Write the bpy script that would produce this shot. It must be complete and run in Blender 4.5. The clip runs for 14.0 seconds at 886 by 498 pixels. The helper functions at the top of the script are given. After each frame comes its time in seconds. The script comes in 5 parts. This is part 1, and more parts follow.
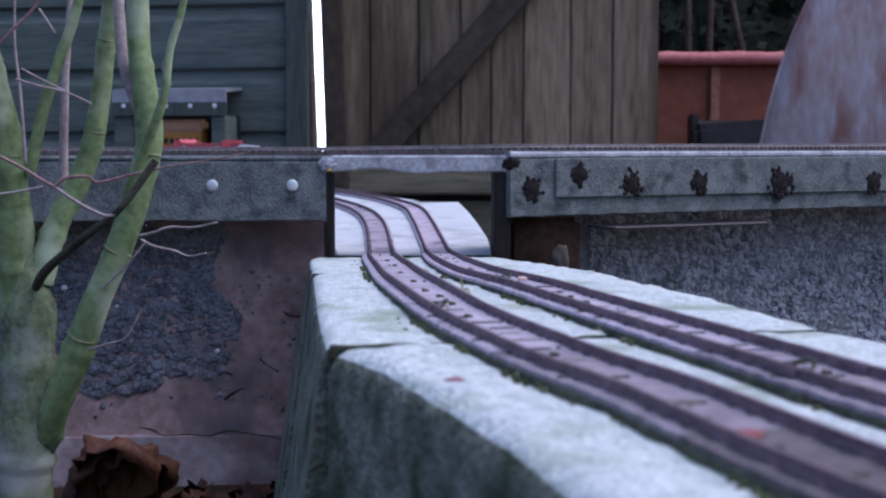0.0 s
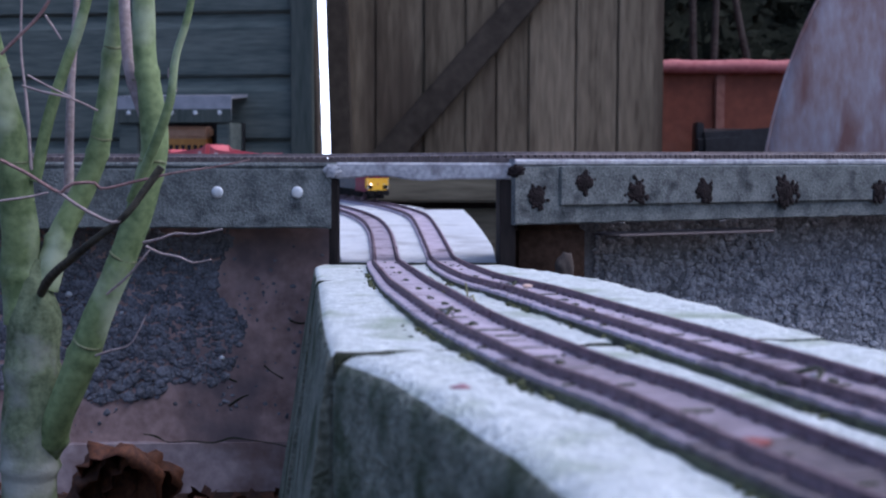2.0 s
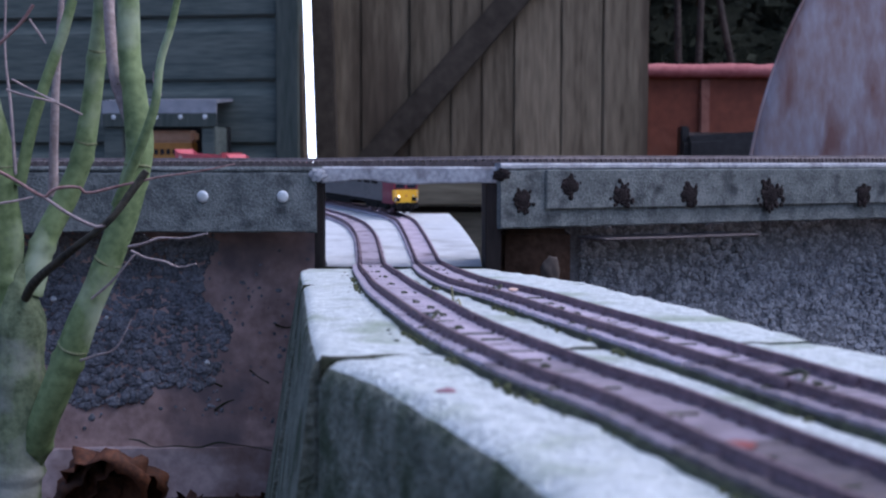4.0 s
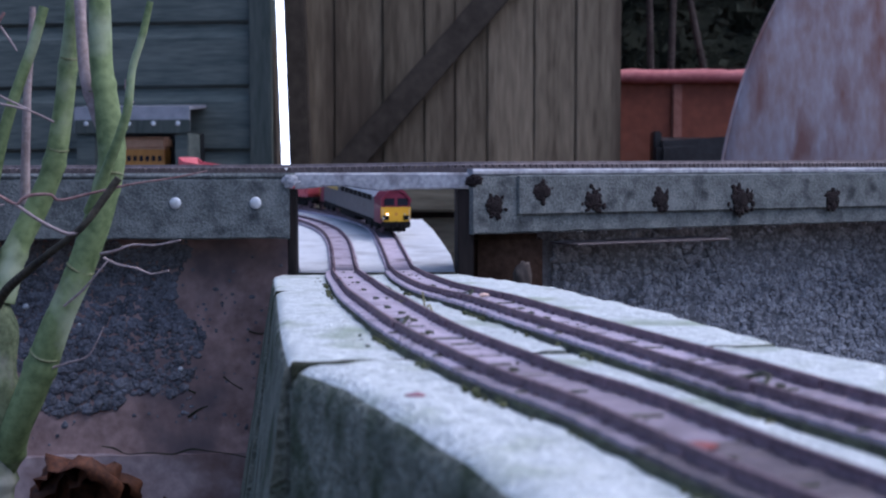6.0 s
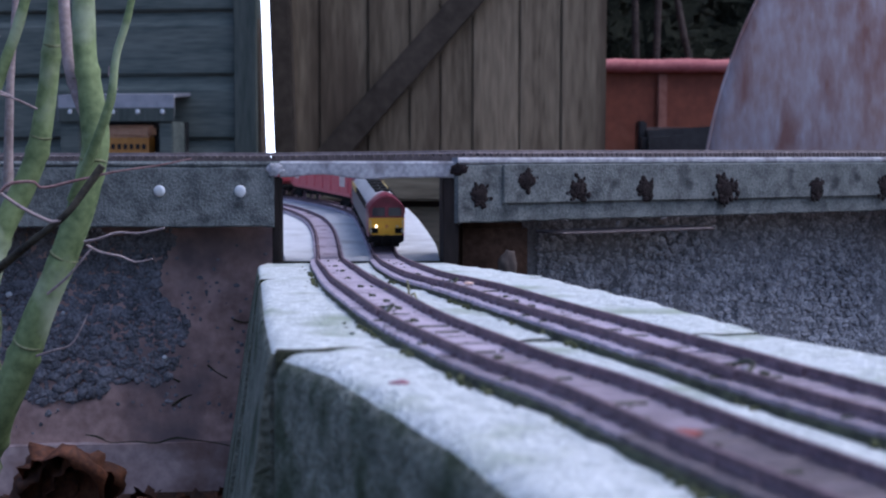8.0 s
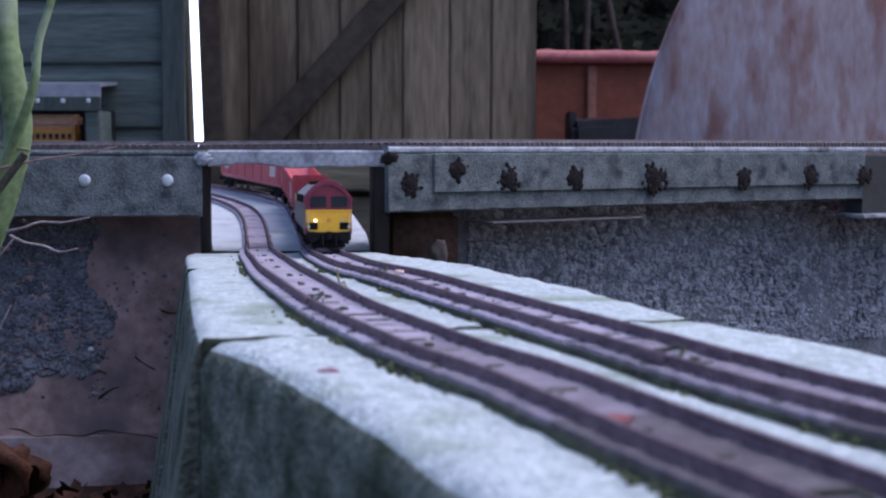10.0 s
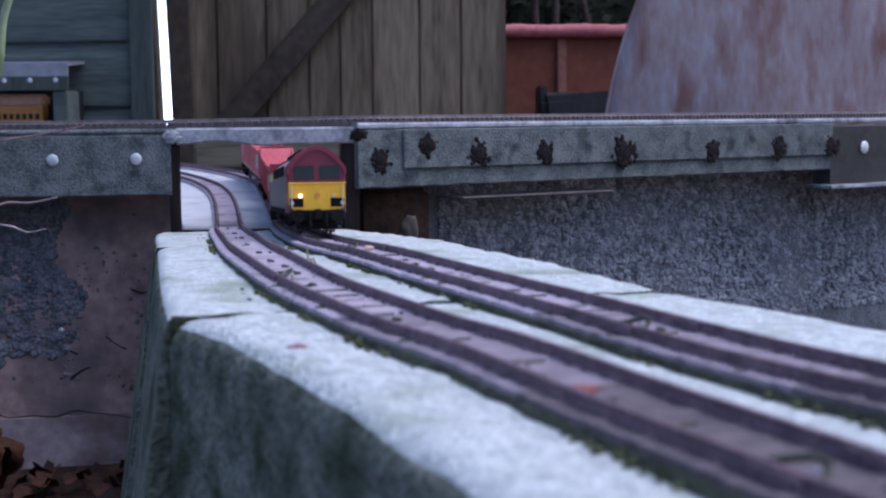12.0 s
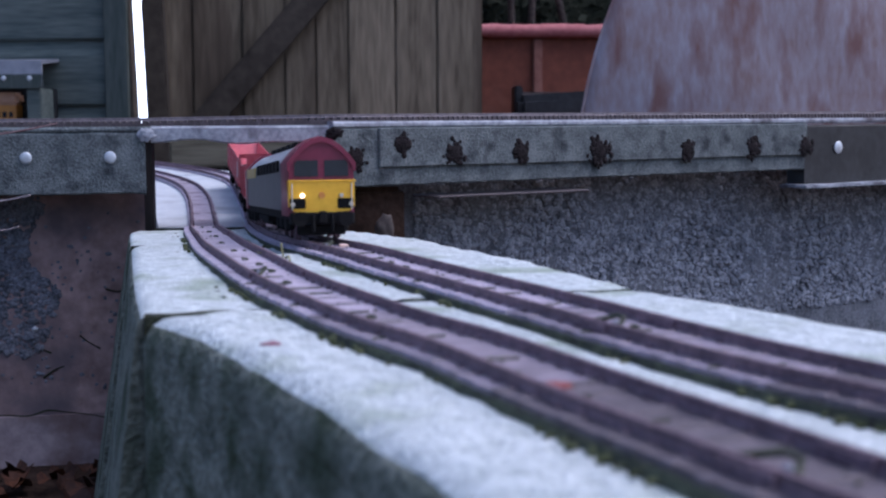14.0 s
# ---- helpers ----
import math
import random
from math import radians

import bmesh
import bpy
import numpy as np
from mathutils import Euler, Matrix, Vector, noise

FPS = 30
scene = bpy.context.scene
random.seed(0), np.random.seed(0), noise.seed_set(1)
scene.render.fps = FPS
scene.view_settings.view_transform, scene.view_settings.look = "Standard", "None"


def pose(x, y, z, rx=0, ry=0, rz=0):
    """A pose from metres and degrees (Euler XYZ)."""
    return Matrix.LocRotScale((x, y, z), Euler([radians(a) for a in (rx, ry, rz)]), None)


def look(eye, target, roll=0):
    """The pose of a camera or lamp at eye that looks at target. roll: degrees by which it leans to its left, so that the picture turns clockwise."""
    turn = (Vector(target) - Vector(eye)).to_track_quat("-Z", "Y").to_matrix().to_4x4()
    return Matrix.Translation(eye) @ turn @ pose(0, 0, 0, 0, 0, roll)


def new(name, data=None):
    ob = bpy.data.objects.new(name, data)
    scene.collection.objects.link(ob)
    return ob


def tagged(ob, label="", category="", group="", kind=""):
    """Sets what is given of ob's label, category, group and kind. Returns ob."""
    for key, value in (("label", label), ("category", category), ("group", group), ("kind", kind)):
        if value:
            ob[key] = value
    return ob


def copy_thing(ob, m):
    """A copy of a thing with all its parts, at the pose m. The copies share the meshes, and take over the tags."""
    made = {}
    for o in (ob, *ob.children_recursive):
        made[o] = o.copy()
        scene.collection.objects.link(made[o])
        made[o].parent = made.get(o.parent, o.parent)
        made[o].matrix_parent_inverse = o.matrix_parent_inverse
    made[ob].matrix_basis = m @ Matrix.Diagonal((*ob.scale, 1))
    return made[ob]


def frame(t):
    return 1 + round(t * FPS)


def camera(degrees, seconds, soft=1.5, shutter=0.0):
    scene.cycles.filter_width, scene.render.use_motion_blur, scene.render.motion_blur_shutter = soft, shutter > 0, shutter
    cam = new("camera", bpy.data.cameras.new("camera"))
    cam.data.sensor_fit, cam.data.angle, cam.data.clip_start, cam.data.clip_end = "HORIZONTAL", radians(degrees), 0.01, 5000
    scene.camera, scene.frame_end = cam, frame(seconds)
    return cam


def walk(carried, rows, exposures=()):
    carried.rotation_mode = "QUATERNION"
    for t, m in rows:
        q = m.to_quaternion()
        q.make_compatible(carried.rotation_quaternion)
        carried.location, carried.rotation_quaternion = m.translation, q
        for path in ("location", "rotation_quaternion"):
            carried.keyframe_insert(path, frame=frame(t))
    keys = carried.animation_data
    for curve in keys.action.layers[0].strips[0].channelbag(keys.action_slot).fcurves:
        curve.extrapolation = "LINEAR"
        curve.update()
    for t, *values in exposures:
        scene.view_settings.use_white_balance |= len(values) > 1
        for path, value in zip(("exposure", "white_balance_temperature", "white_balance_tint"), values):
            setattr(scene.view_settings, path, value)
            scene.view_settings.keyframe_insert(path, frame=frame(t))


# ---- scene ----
EYE = 0.25  # the lens stands a hand's width over the model track
cam = camera(36.2, 14.0, soft=2.2)
cam.data.dof.use_dof = True
cam.data.dof.focus_distance = 0.80
cam.data.dof.aperture_fstop = 30.0

PATH = [
    # seconds, turn to the right, tilt down, lean, x, y, z about the first stand
    (0.0, 0.000, 4.360, 0.000, 0.0000, 0.0000, 0.0000),
    (0.5, 0.018, 4.185, 0.060, -0.0004, 0.0002, 0.0003),
    (1.0, -0.122, 4.095, 0.087, -0.0005, 0.0005, -0.0001),
    (1.5, -0.292, 4.084, 0.207, -0.0008, 0.0007, -0.0001),
    (2.0, -0.187, 4.043, 0.151, -0.0003, 0.0003, -0.0001),
    (2.5, 0.185, 4.200, 0.079, -0.0001, 0.0003, -0.0004),
    (3.0, 0.230, 4.272, 0.086, -0.0003, 0.0004, -0.0001),
    (5.3, 1.053, 3.282, 0.049, 0.0006, -0.0012, -0.0002),
    (5.5, 1.186, 3.474, 0.025, 0.0009, -0.0034, -0.0001),
    (6.0, 1.482, 3.640, -0.075, 0.0011, -0.0035, 0.0002),
    (6.5, 1.674, 3.798, -0.091, 0.0011, -0.0032, 0.0001),
    (7.0, 1.768, 3.913, -0.020, 0.0012, -0.0030, -0.0002),
    (7.5, 1.730, 4.025, 0.018, 0.0010, -0.0035, -0.0000),
    (8.0, 2.115, 4.090, 0.070, 0.0012, -0.0029, -0.0003),
    (10.3, 5.245, 4.657, 0.069, 0.0019, 0.0007, -0.0017),
    (10.5, 5.219, 4.924, -0.104, 0.0022, -0.0008, -0.0016),
    (11.0, 5.455, 5.340, -0.220, 0.0023, -0.0011, -0.0020),
    (11.5, 5.878, 5.838, -0.267, 0.0027, -0.0005, -0.0019),
    (12.0, 6.197, 5.480, -0.481, 0.0029, -0.0006, -0.0019),
    (12.5, 6.269, 5.189, -0.480, 0.0029, -0.0007, -0.0018),
    (13.0, 6.244, 5.329, -0.405, 0.0027, -0.0009, -0.0023),
    (13.5, 6.364, 5.471, -0.316, 0.0030, -0.0011, -0.0024),
    (14.0, 7.211, 5.499, -0.319, 0.0033, -0.0003, -0.0025),
]


def stand(yaw, tilt, lean, x, y, z):
    eye = Vector((x, y, EYE + z))
    a, b = radians(yaw), radians(tilt)
    way = Vector((math.sin(a) * math.cos(b), math.cos(a) * math.cos(b), -math.sin(b)))
    return look(eye, eye + way, lean)


walk(cam, [(r[0], stand(*r[1:])) for r in PATH], exposures=[(0.0, 0.43, 5400, 18), (14.0, 0.40, 5400, 18)])

# ---- daylight: a dull winter afternoon ----
world = bpy.data.worlds.new("winter_sky")
world.use_nodes = True
scene.world = world
wn = world.node_tree
sky = wn.nodes.new("ShaderNodeTexSky")
sky.sky_type, sky.sun_disc = "NISHITA", False
sky.sun_elevation, sky.sun_rotation = radians(55), radians(88)
sky.air_density, sky.dust_density = 1.0, 4.0
wn.nodes["Background"].inputs["Strength"].default_value = 0.15
wn.links.new(sky.outputs["Color"], wn.nodes["Background"].inputs["Color"])
sun = new("sun", bpy.data.lights.new("sun", "SUN"))
sun.data.energy, sun.data.angle, sun.data.color = 0.6, radians(40), (1.0, 0.96, 0.92)
sun.matrix_world = look((1.3, -0.45, 3.0), (0, 0.6, 0))


# ---- materials ----
def shade(name, a, b, size=60.0, rough=0.8, bump=0.3, metal=0.0, fine=6.0, spread=0.5, stain=None, vary=0.0, reach=0.001):
    """Two colours mixed at two scales, with a fine relief. stain: (colour, size, how much)."""
    m = bpy.data.materials.new(name)
    m.use_nodes = True
    nt = m.node_tree
    n, l = nt.nodes, nt.links
    bs = n["Principled BSDF"]
    co = n.new("ShaderNodeTexCoord")
    big = n.new("ShaderNodeTexNoise")
    big.inputs["Scale"].default_value, big.inputs["Detail"].default_value = size, 6
    small = n.new("ShaderNodeTexNoise")
    small.inputs["Scale"].default_value, small.inputs["Detail"].default_value = size * fine, 4
    for t in (big, small):
        l.new(co.outputs["Object"], t.inputs["Vector"])
    add = n.new("ShaderNodeMath")
    add.operation = "ADD"
    l.new(big.outputs["Fac"], add.inputs[0])
    l.new(small.outputs["Fac"], add.inputs[1])
    ramp = n.new("ShaderNodeMapRange")
    ramp.inputs["From Min"].default_value, ramp.inputs["From Max"].default_value = 1.0 - spread * 0.5, 1.0 + spread * 0.5
    l.new(add.outputs[0], ramp.inputs["Value"])
    mix = n.new("ShaderNodeMix")
    mix.data_type = "RGBA"
    mix.inputs["A"].default_value, mix.inputs["B"].default_value = (*a, 1), (*b, 1)
    l.new(ramp.outputs["Result"], mix.inputs["Factor"])
    out = mix.outputs["Result"]
    if stain:
        colour, ssize, much = stain
        sn = n.new("ShaderNodeTexNoise")
        sn.inputs["Scale"].default_value, sn.inputs["Detail"].default_value = ssize, 5
        l.new(co.outputs["Object"], sn.inputs["Vector"])
        sr = n.new("ShaderNodeMapRange")
        sr.inputs["From Min"].default_value, sr.inputs["From Max"].default_value = 0.62 - much * 0.3, 0.78 - much * 0.3
        l.new(sn.outputs["Fac"], sr.inputs["Value"])
        sm = n.new("ShaderNodeMix")
        sm.data_type = "RGBA"
        sm.inputs["B"].default_value = (*colour, 1)
        l.new(sr.outputs["Result"], sm.inputs["Factor"])
        l.new(out, sm.inputs["A"])
        out = sm.outputs["Result"]
    if vary:
        oi = n.new("ShaderNodeObjectInfo")
        hv = n.new("ShaderNodeHueSaturation")
        vr = n.new("ShaderNodeMapRange")
        vr.inputs["To Min"].default_value, vr.inputs["To Max"].default_value = 1 - vary, 1 + vary
        l.new(oi.outputs["Random"], vr.inputs["Value"])
        l.new(vr.outputs["Result"], hv.inputs["Value"])
        l.new(out, hv.inputs["Color"])
        out = hv.outputs["Color"]
    l.new(out, bs.inputs["Base Color"])
    bs.inputs["Roughness"].default_value, bs.inputs["Metallic"].default_value = rough, metal
    bs.inputs["Specular IOR Level"].default_value = 0.2 if rough >= 0.8 else 0.5
    if bump:
        bp = n.new("ShaderNodeBump")
        bp.inputs["Strength"].default_value, bp.inputs["Distance"].default_value = bump, reach
        l.new(add.outputs[0], bp.inputs["Height"])
        l.new(bp.outputs["Normal"], bs.inputs["Normal"])
    return m


def wood(name, a, b, along=(1, 1, 0.12), size=40.0, rough=0.85, vary=0.12, stain=None):
    """Grained timber: the noise is drawn out along one axis."""
    m = shade(name, a, b, size, rough, 0.5, stain=stain, vary=vary, spread=0.6)
    nt = m.node_tree
    co = next(x for x in nt.nodes if x.type == "TEX_COORD")
    mp = nt.nodes.new("ShaderNodeMapping")
    mp.inputs["Scale"].default_value = along
    for k in list(nt.links):
        if k.from_node == co:
            nt.links.new(mp.outputs["Vector"], k.to_socket)
    nt.links.new(co.outputs["Object"], mp.inputs["Vector"])
    return m


def lamp_glow(name, colour, power):
    m = bpy.data.materials.new(name)
    m.use_nodes = True
    bs = m.node_tree.nodes["Principled BSDF"]
    bs.inputs["Base Color"].default_value = (*colour, 1)
    bs.inputs["Emission Color"].default_value = (*colour, 1)
    bs.inputs["Emission Strength"].default_value = power
    return m


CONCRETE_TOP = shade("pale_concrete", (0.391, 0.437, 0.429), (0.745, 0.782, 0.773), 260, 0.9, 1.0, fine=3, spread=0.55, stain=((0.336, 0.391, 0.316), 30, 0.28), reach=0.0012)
# algae tone taken darker, so the upright sides carry painted shade too
CONCRETE_SIDE = shade("algae_and_shade_concrete", (0.080, 0.093, 0.070), (0.35, 0.36, 0.295), 110, 0.95, 1.0, fine=5, spread=0.6, stain=((0.070, 0.088, 0.054), 42, 0.45), reach=0.0025)
WHITE_BOARD = shade("white_painted_board", (0.50, 0.52, 0.545), (0.61, 0.63, 0.645), 34, 0.8, 0.25, stain=((0.40, 0.41, 0.42), 22, 0.25))
# three sleeper tones, from pale far off to dark near the lens
SLEEPER = shade("pale_pink_sleeper", (0.335, 0.279, 0.344), (0.512, 0.446, 0.521), 60, 0.6, 0.4, stain=((0.149, 0.116, 0.135), 44, 0.22), vary=0.12)
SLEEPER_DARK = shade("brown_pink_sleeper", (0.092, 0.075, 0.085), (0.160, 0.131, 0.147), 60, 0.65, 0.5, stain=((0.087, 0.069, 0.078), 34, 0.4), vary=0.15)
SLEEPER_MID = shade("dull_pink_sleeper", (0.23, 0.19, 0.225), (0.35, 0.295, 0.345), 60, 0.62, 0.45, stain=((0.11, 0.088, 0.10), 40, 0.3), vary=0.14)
BED_EDGE = shade("dark_mossy_underlay", (0.035, 0.035, 0.030), (0.10, 0.11, 0.07), 90, 0.95, 0.6)
RAIL = shade("rusty_rail", (0.118, 0.078, 0.092), (0.270, 0.182, 0.208), 120, 0.6, 0.3, metal=0.2)
CHAIR = shade("dark_rail_chair", (0.102, 0.073, 0.087), (0.220, 0.152, 0.177), 120, 0.8, 0.2)
UPPER_RAIL = shade("dull_upper_rail", (0.15, 0.125, 0.132), (0.28, 0.24, 0.25), 120, 0.6, 0.3, metal=0.2)
UPPER_SLEEPER = shade("brown_grey_sleeper", (0.075, 0.062, 0.064), (0.13, 0.11, 0.115), 90, 0.8, 0.3, vary=0.2)
FELT = shade("mineral_felt", (0.084, 0.096, 0.100), (0.189, 0.207, 0.209), 70, 0.95, 1.0, fine=9, spread=0.40, stain=((0.049, 0.055, 0.060), 60, 0.24))
FELT_EDGE = shade("pale_cement_edge", (0.24, 0.25, 0.28), (0.46, 0.47, 0.51), 50, 0.9, 0.5, stain=((0.09, 0.08, 0.09), 30, 0.25))
RUST_BLOT = shade("black_rust_patch", (0.005, 0.004, 0.0045), (0.026, 0.019, 0.021), 160, 0.9, 0.8)
ZINC = shade("zinc_bolt", (0.55, 0.58, 0.62), (0.70, 0.73, 0.76), 200, 0.45, 0.1, metal=0.5)
DARK_TIMBER = wood("near_black_timber", (0.008, 0.007, 0.007), (0.032, 0.025, 0.024))
RENDER = shade("brown_render", (0.264, 0.174, 0.160), (0.510, 0.350, 0.322), 22, 0.95, 0.6, stain=((0.181, 0.140, 0.147), 15, 0.35))
PEBBLE = shade("clinker_aggregate", (0.079, 0.082, 0.095), (0.270, 0.270, 0.305), 90, 0.9, 0.4)
PEBBLE_PALE = shade("grey_aggregate", (0.132, 0.141, 0.162), (0.443, 0.455, 0.502), 90, 0.9, 0.4)
BLOCK_WALL = shade("rough_block", (0.102, 0.107, 0.122), (0.238, 0.249, 0.277), 50, 0.95, 0.9, fine=8)
SOIL = shade("leaf_mould", (0.030, 0.018, 0.013), (0.085, 0.05, 0.035), 30, 1.0, 1.0)
DEAD_LEAF = shade("dead_leaf", (0.038, 0.011, 0.005), (0.115, 0.040, 0.016), 60, 0.75, 0.4, vary=0.5)
FOOTING = shade("grey_footing", (0.334, 0.259, 0.261), (0.564, 0.444, 0.438), 25, 0.95, 0.4, stain=((0.231, 0.147, 0.131), 18, 0.4))
SHED = wood("green_stained_board", (0.058, 0.077, 0.074), (0.140, 0.160, 0.148), along=(0.12, 1, 1), size=30)
SHED_TRIM = wood("dark_green_trim", (0.043, 0.059, 0.055), (0.095, 0.109, 0.099), size=30)
GATE = wood("weathered_brown_board", (0.088, 0.068, 0.046), (0.250, 0.200, 0.138), size=18, vary=0.25, stain=((0.081, 0.060, 0.043), 8, 0.35))
GATE_DARK = wood("dark_brown_brace", (0.034, 0.027, 0.021), (0.090, 0.073, 0.057), along=(0.3, 1, 0.3), size=24)
PLANK = wood("olive_brown_plank", (0.090, 0.078, 0.054), (0.192, 0.168, 0.120), along=(0.12, 1, 1), size=30)
GREY_METAL = shade("grey_painted_hood", (0.16, 0.17, 0.20), (0.25, 0.26, 0.30), 12, 0.5, 0.1)
TERRACOTTA = shade("orange_brown_panel", (0.169, 0.044, 0.023), (0.260, 0.075, 0.039), 8, 0.75, 0.2, stain=((0.286, 0.111, 0.072), 5, 0.3))
PALE_BATTEN = shade("worn_pink_batten", (0.24, 0.10, 0.075), (0.36, 0.17, 0.13), 14, 0.8, 0.2)
PINK_RIM = shade("pink_rim", (0.390, 0.111, 0.117), (0.546, 0.195, 0.195), 14, 0.7, 0.3)
BLACK_STUFF = shade("plain_black", (0.010, 0.010, 0.012), (0.028, 0.028, 0.032), 20, 0.5, 0.2)
BARROW = wood("rust_worn_steel", (0.29, 0.19, 0.175), (0.40, 0.35, 0.385), along=(1.6, 1, 0.5), size=14, rough=0.65, vary=0, stain=((0.215, 0.105, 0.09), 15, 0.42))
HEDGE = shade("dark_hedge", (0.010, 0.013, 0.009), (0.039, 0.044, 0.029), 14, 0.9, 0.5)
BRANCH = shade("grey_brown_branch", (0.035, 0.028, 0.026), (0.09, 0.075, 0.068), 20, 0.9, 0.5)
bark_bark = shade("mossy_trunk_bark", (0.068, 0.087, 0.046), (0.204, 0.245, 0.143), 45, 0.8, 0.5, stain=((0.326, 0.340, 0.299), 26, 0.35))
bark_green = shade("green_stem_bark", (0.086, 0.130, 0.046), (0.222, 0.292, 0.126), 35, 0.7, 0.3, stain=((0.400, 0.456, 0.320), 20, 0.3))
bark_pale = shade("pale_twig_bark", (0.247, 0.195, 0.195), (0.429, 0.351, 0.351), 60, 0.8, 0.3)
NODE = shade("pale_node_scar", (0.101, 0.117, 0.055), (0.245, 0.265, 0.153), 120, 0.8, 0.3)
bark_dark = shade("dark_branch_bark", (0.030, 0.028, 0.024), (0.09, 0.08, 0.06), 60, 0.8, 0.4)
bark_red = shade("reddish_twig_bark", (0.17, 0.09, 0.09), (0.33, 0.22, 0.21), 60, 0.8, 0.3)
MAROON = shade("maroon_paint", (0.17, 0.018, 0.040), (0.22, 0.028, 0.055), 40, 0.4, 0.05)
YELLOW = shade("warning_yellow_paint", (0.75, 0.40, 0.015), (0.84, 0.48, 0.025), 60, 0.4, 0.05)
# dark grey puts the shade of the turned-away body side into its paint
SIDE_GREY = shade("shaded_grey_body", (0.075, 0.078, 0.085), (0.12, 0.125, 0.13), 60, 0.45, 0.1)
GOLD = shade("gold_band", (0.45, 0.33, 0.08), (0.55, 0.42, 0.12), 60, 0.4, 0.05)
# grey lightened so the paint holds part of the roof's white highlight
ROOF_GREY = shade("grey_loco_roof", (0.36, 0.38, 0.41), (0.48, 0.50, 0.54), 60, 0.35, 0.1)
BLACK = shade("black_underframe", (0.003, 0.003, 0.0035), (0.011, 0.010, 0.010), 80, 0.85, 0.2)
WINDOW = shade("dark_glazing", (0.012, 0.013, 0.02), (0.025, 0.028, 0.038), 20, 0.12, 0.0)
RED = shade("signal_red_paint", (0.497, 0.079, 0.098), (0.594, 0.126, 0.143), 40, 0.4, 0.05)
EMBLEM = shade("orange_emblem", (0.55, 0.20, 0.03), (0.70, 0.30, 0.06), 80, 0.5, 0.0)
WHITE_MARK = shade("cream_panel", (0.55, 0.48, 0.44), (0.68, 0.60, 0.56), 40, 0.6, 0.0)
GLOW = lamp_glow("lit_headlight", (1.0, 0.86, 0.62), 3.0)
DIM = shade("unlit_lens", (0.5, 0.45, 0.36), (0.62, 0.56, 0.45), 80, 0.25, 0.0)
ORANGE_COACH = shade("tan_panel", (0.42, 0.24, 0.15), (0.52, 0.31, 0.20), 20, 0.6, 0.1)
AMBER = shade("amber_panel", (0.40, 0.17, 0.03), (0.50, 0.23, 0.05), 20, 0.6, 0.1)


# ---- mesh helpers ----
def mesh_of(name, bm, material, smooth=False):
    me = bpy.data.meshes.new(name)
    bmesh.ops.recalc_face_normals(bm, faces=bm.faces)
    bm.to_mesh(me)
    bm.free()
    for m in material if isinstance(material, (list, tuple)) else [material]:
        me.materials.append(m)
    if smooth:
        me.polygons.foreach_set("use_smooth", [True] * len(me.polygons))
    return me


def part(name, bm, material, parent=None, label="", smooth=False):
    ob = new(name, mesh_of(name, bm, material, smooth))
    if parent:
        ob.parent = parent
    return tagged(ob, label) if label else ob


def holder(name, m, label, category, group="", kind=""):
    ob = new(name)
    ob.matrix_basis = m
    ob.empty_display_size = 0.02
    return tagged(ob, label, category, group, kind)


def block(bm, lo, hi, bevel=0.0, m=None, segs=2):
    """A box between two corners, its edges rounded, added to bm."""
    t = bmesh.new()
    bmesh.ops.create_cube(t, size=1)
    for v in t.verts:
        v.co = Vector([lo[i] + (v.co[i] + 0.5) * (hi[i] - lo[i]) for i in range(3)])
    if bevel:
        bmesh.ops.bevel(t, geom=t.edges[:], offset=bevel, segments=segs, affect="EDGES")
    join(bm, t, m)
    return bm


def join(bm, t, m=None):
    if m is not None:
        t.transform(m)
    me = bpy.data.meshes.new("tmp")
    t.to_mesh(me)
    t.free()
    bm.from_mesh(me)
    bpy.data.meshes.remove(me)


def rod(bm, a, b, r, r2=None, n=12):
    """A round bar from a to b."""
    a, b = Vector(a), Vector(b)
    t = bmesh.new()
    bmesh.ops.create_cone(t, cap_ends=True, segments=n, radius1=r, radius2=r if r2 is None else r2, depth=(b - a).length)
    join(bm, t, Matrix.Translation((a + b) / 2) @ (b - a).to_track_quat("Z", "Y").to_matrix().to_4x4())
    return bm


def loft(bm, rings, closed=True, caps=True, mats=None):
    """Skin over rings of equally many points. mats: a material index for each strip round the ring."""
    vs = [[bm.verts.new(p) for p in r] for r in rings]
    k = len(rings[0])
    for i in range(len(vs) - 1):
        for j in range(k if closed else k - 1):
            f = bm.faces.new((vs[i][j], vs[i][(j + 1) % k], vs[i + 1][(j + 1) % k], vs[i + 1][j]))
            if mats:
                f.material_index = mats[j]
    if caps and closed:
        for r in (rings[0], rings[-1]):
            f = bm.faces.new([bm.verts.new(p) for p in r])
            if mats:
                f.material_index = max(mats)
    return bm


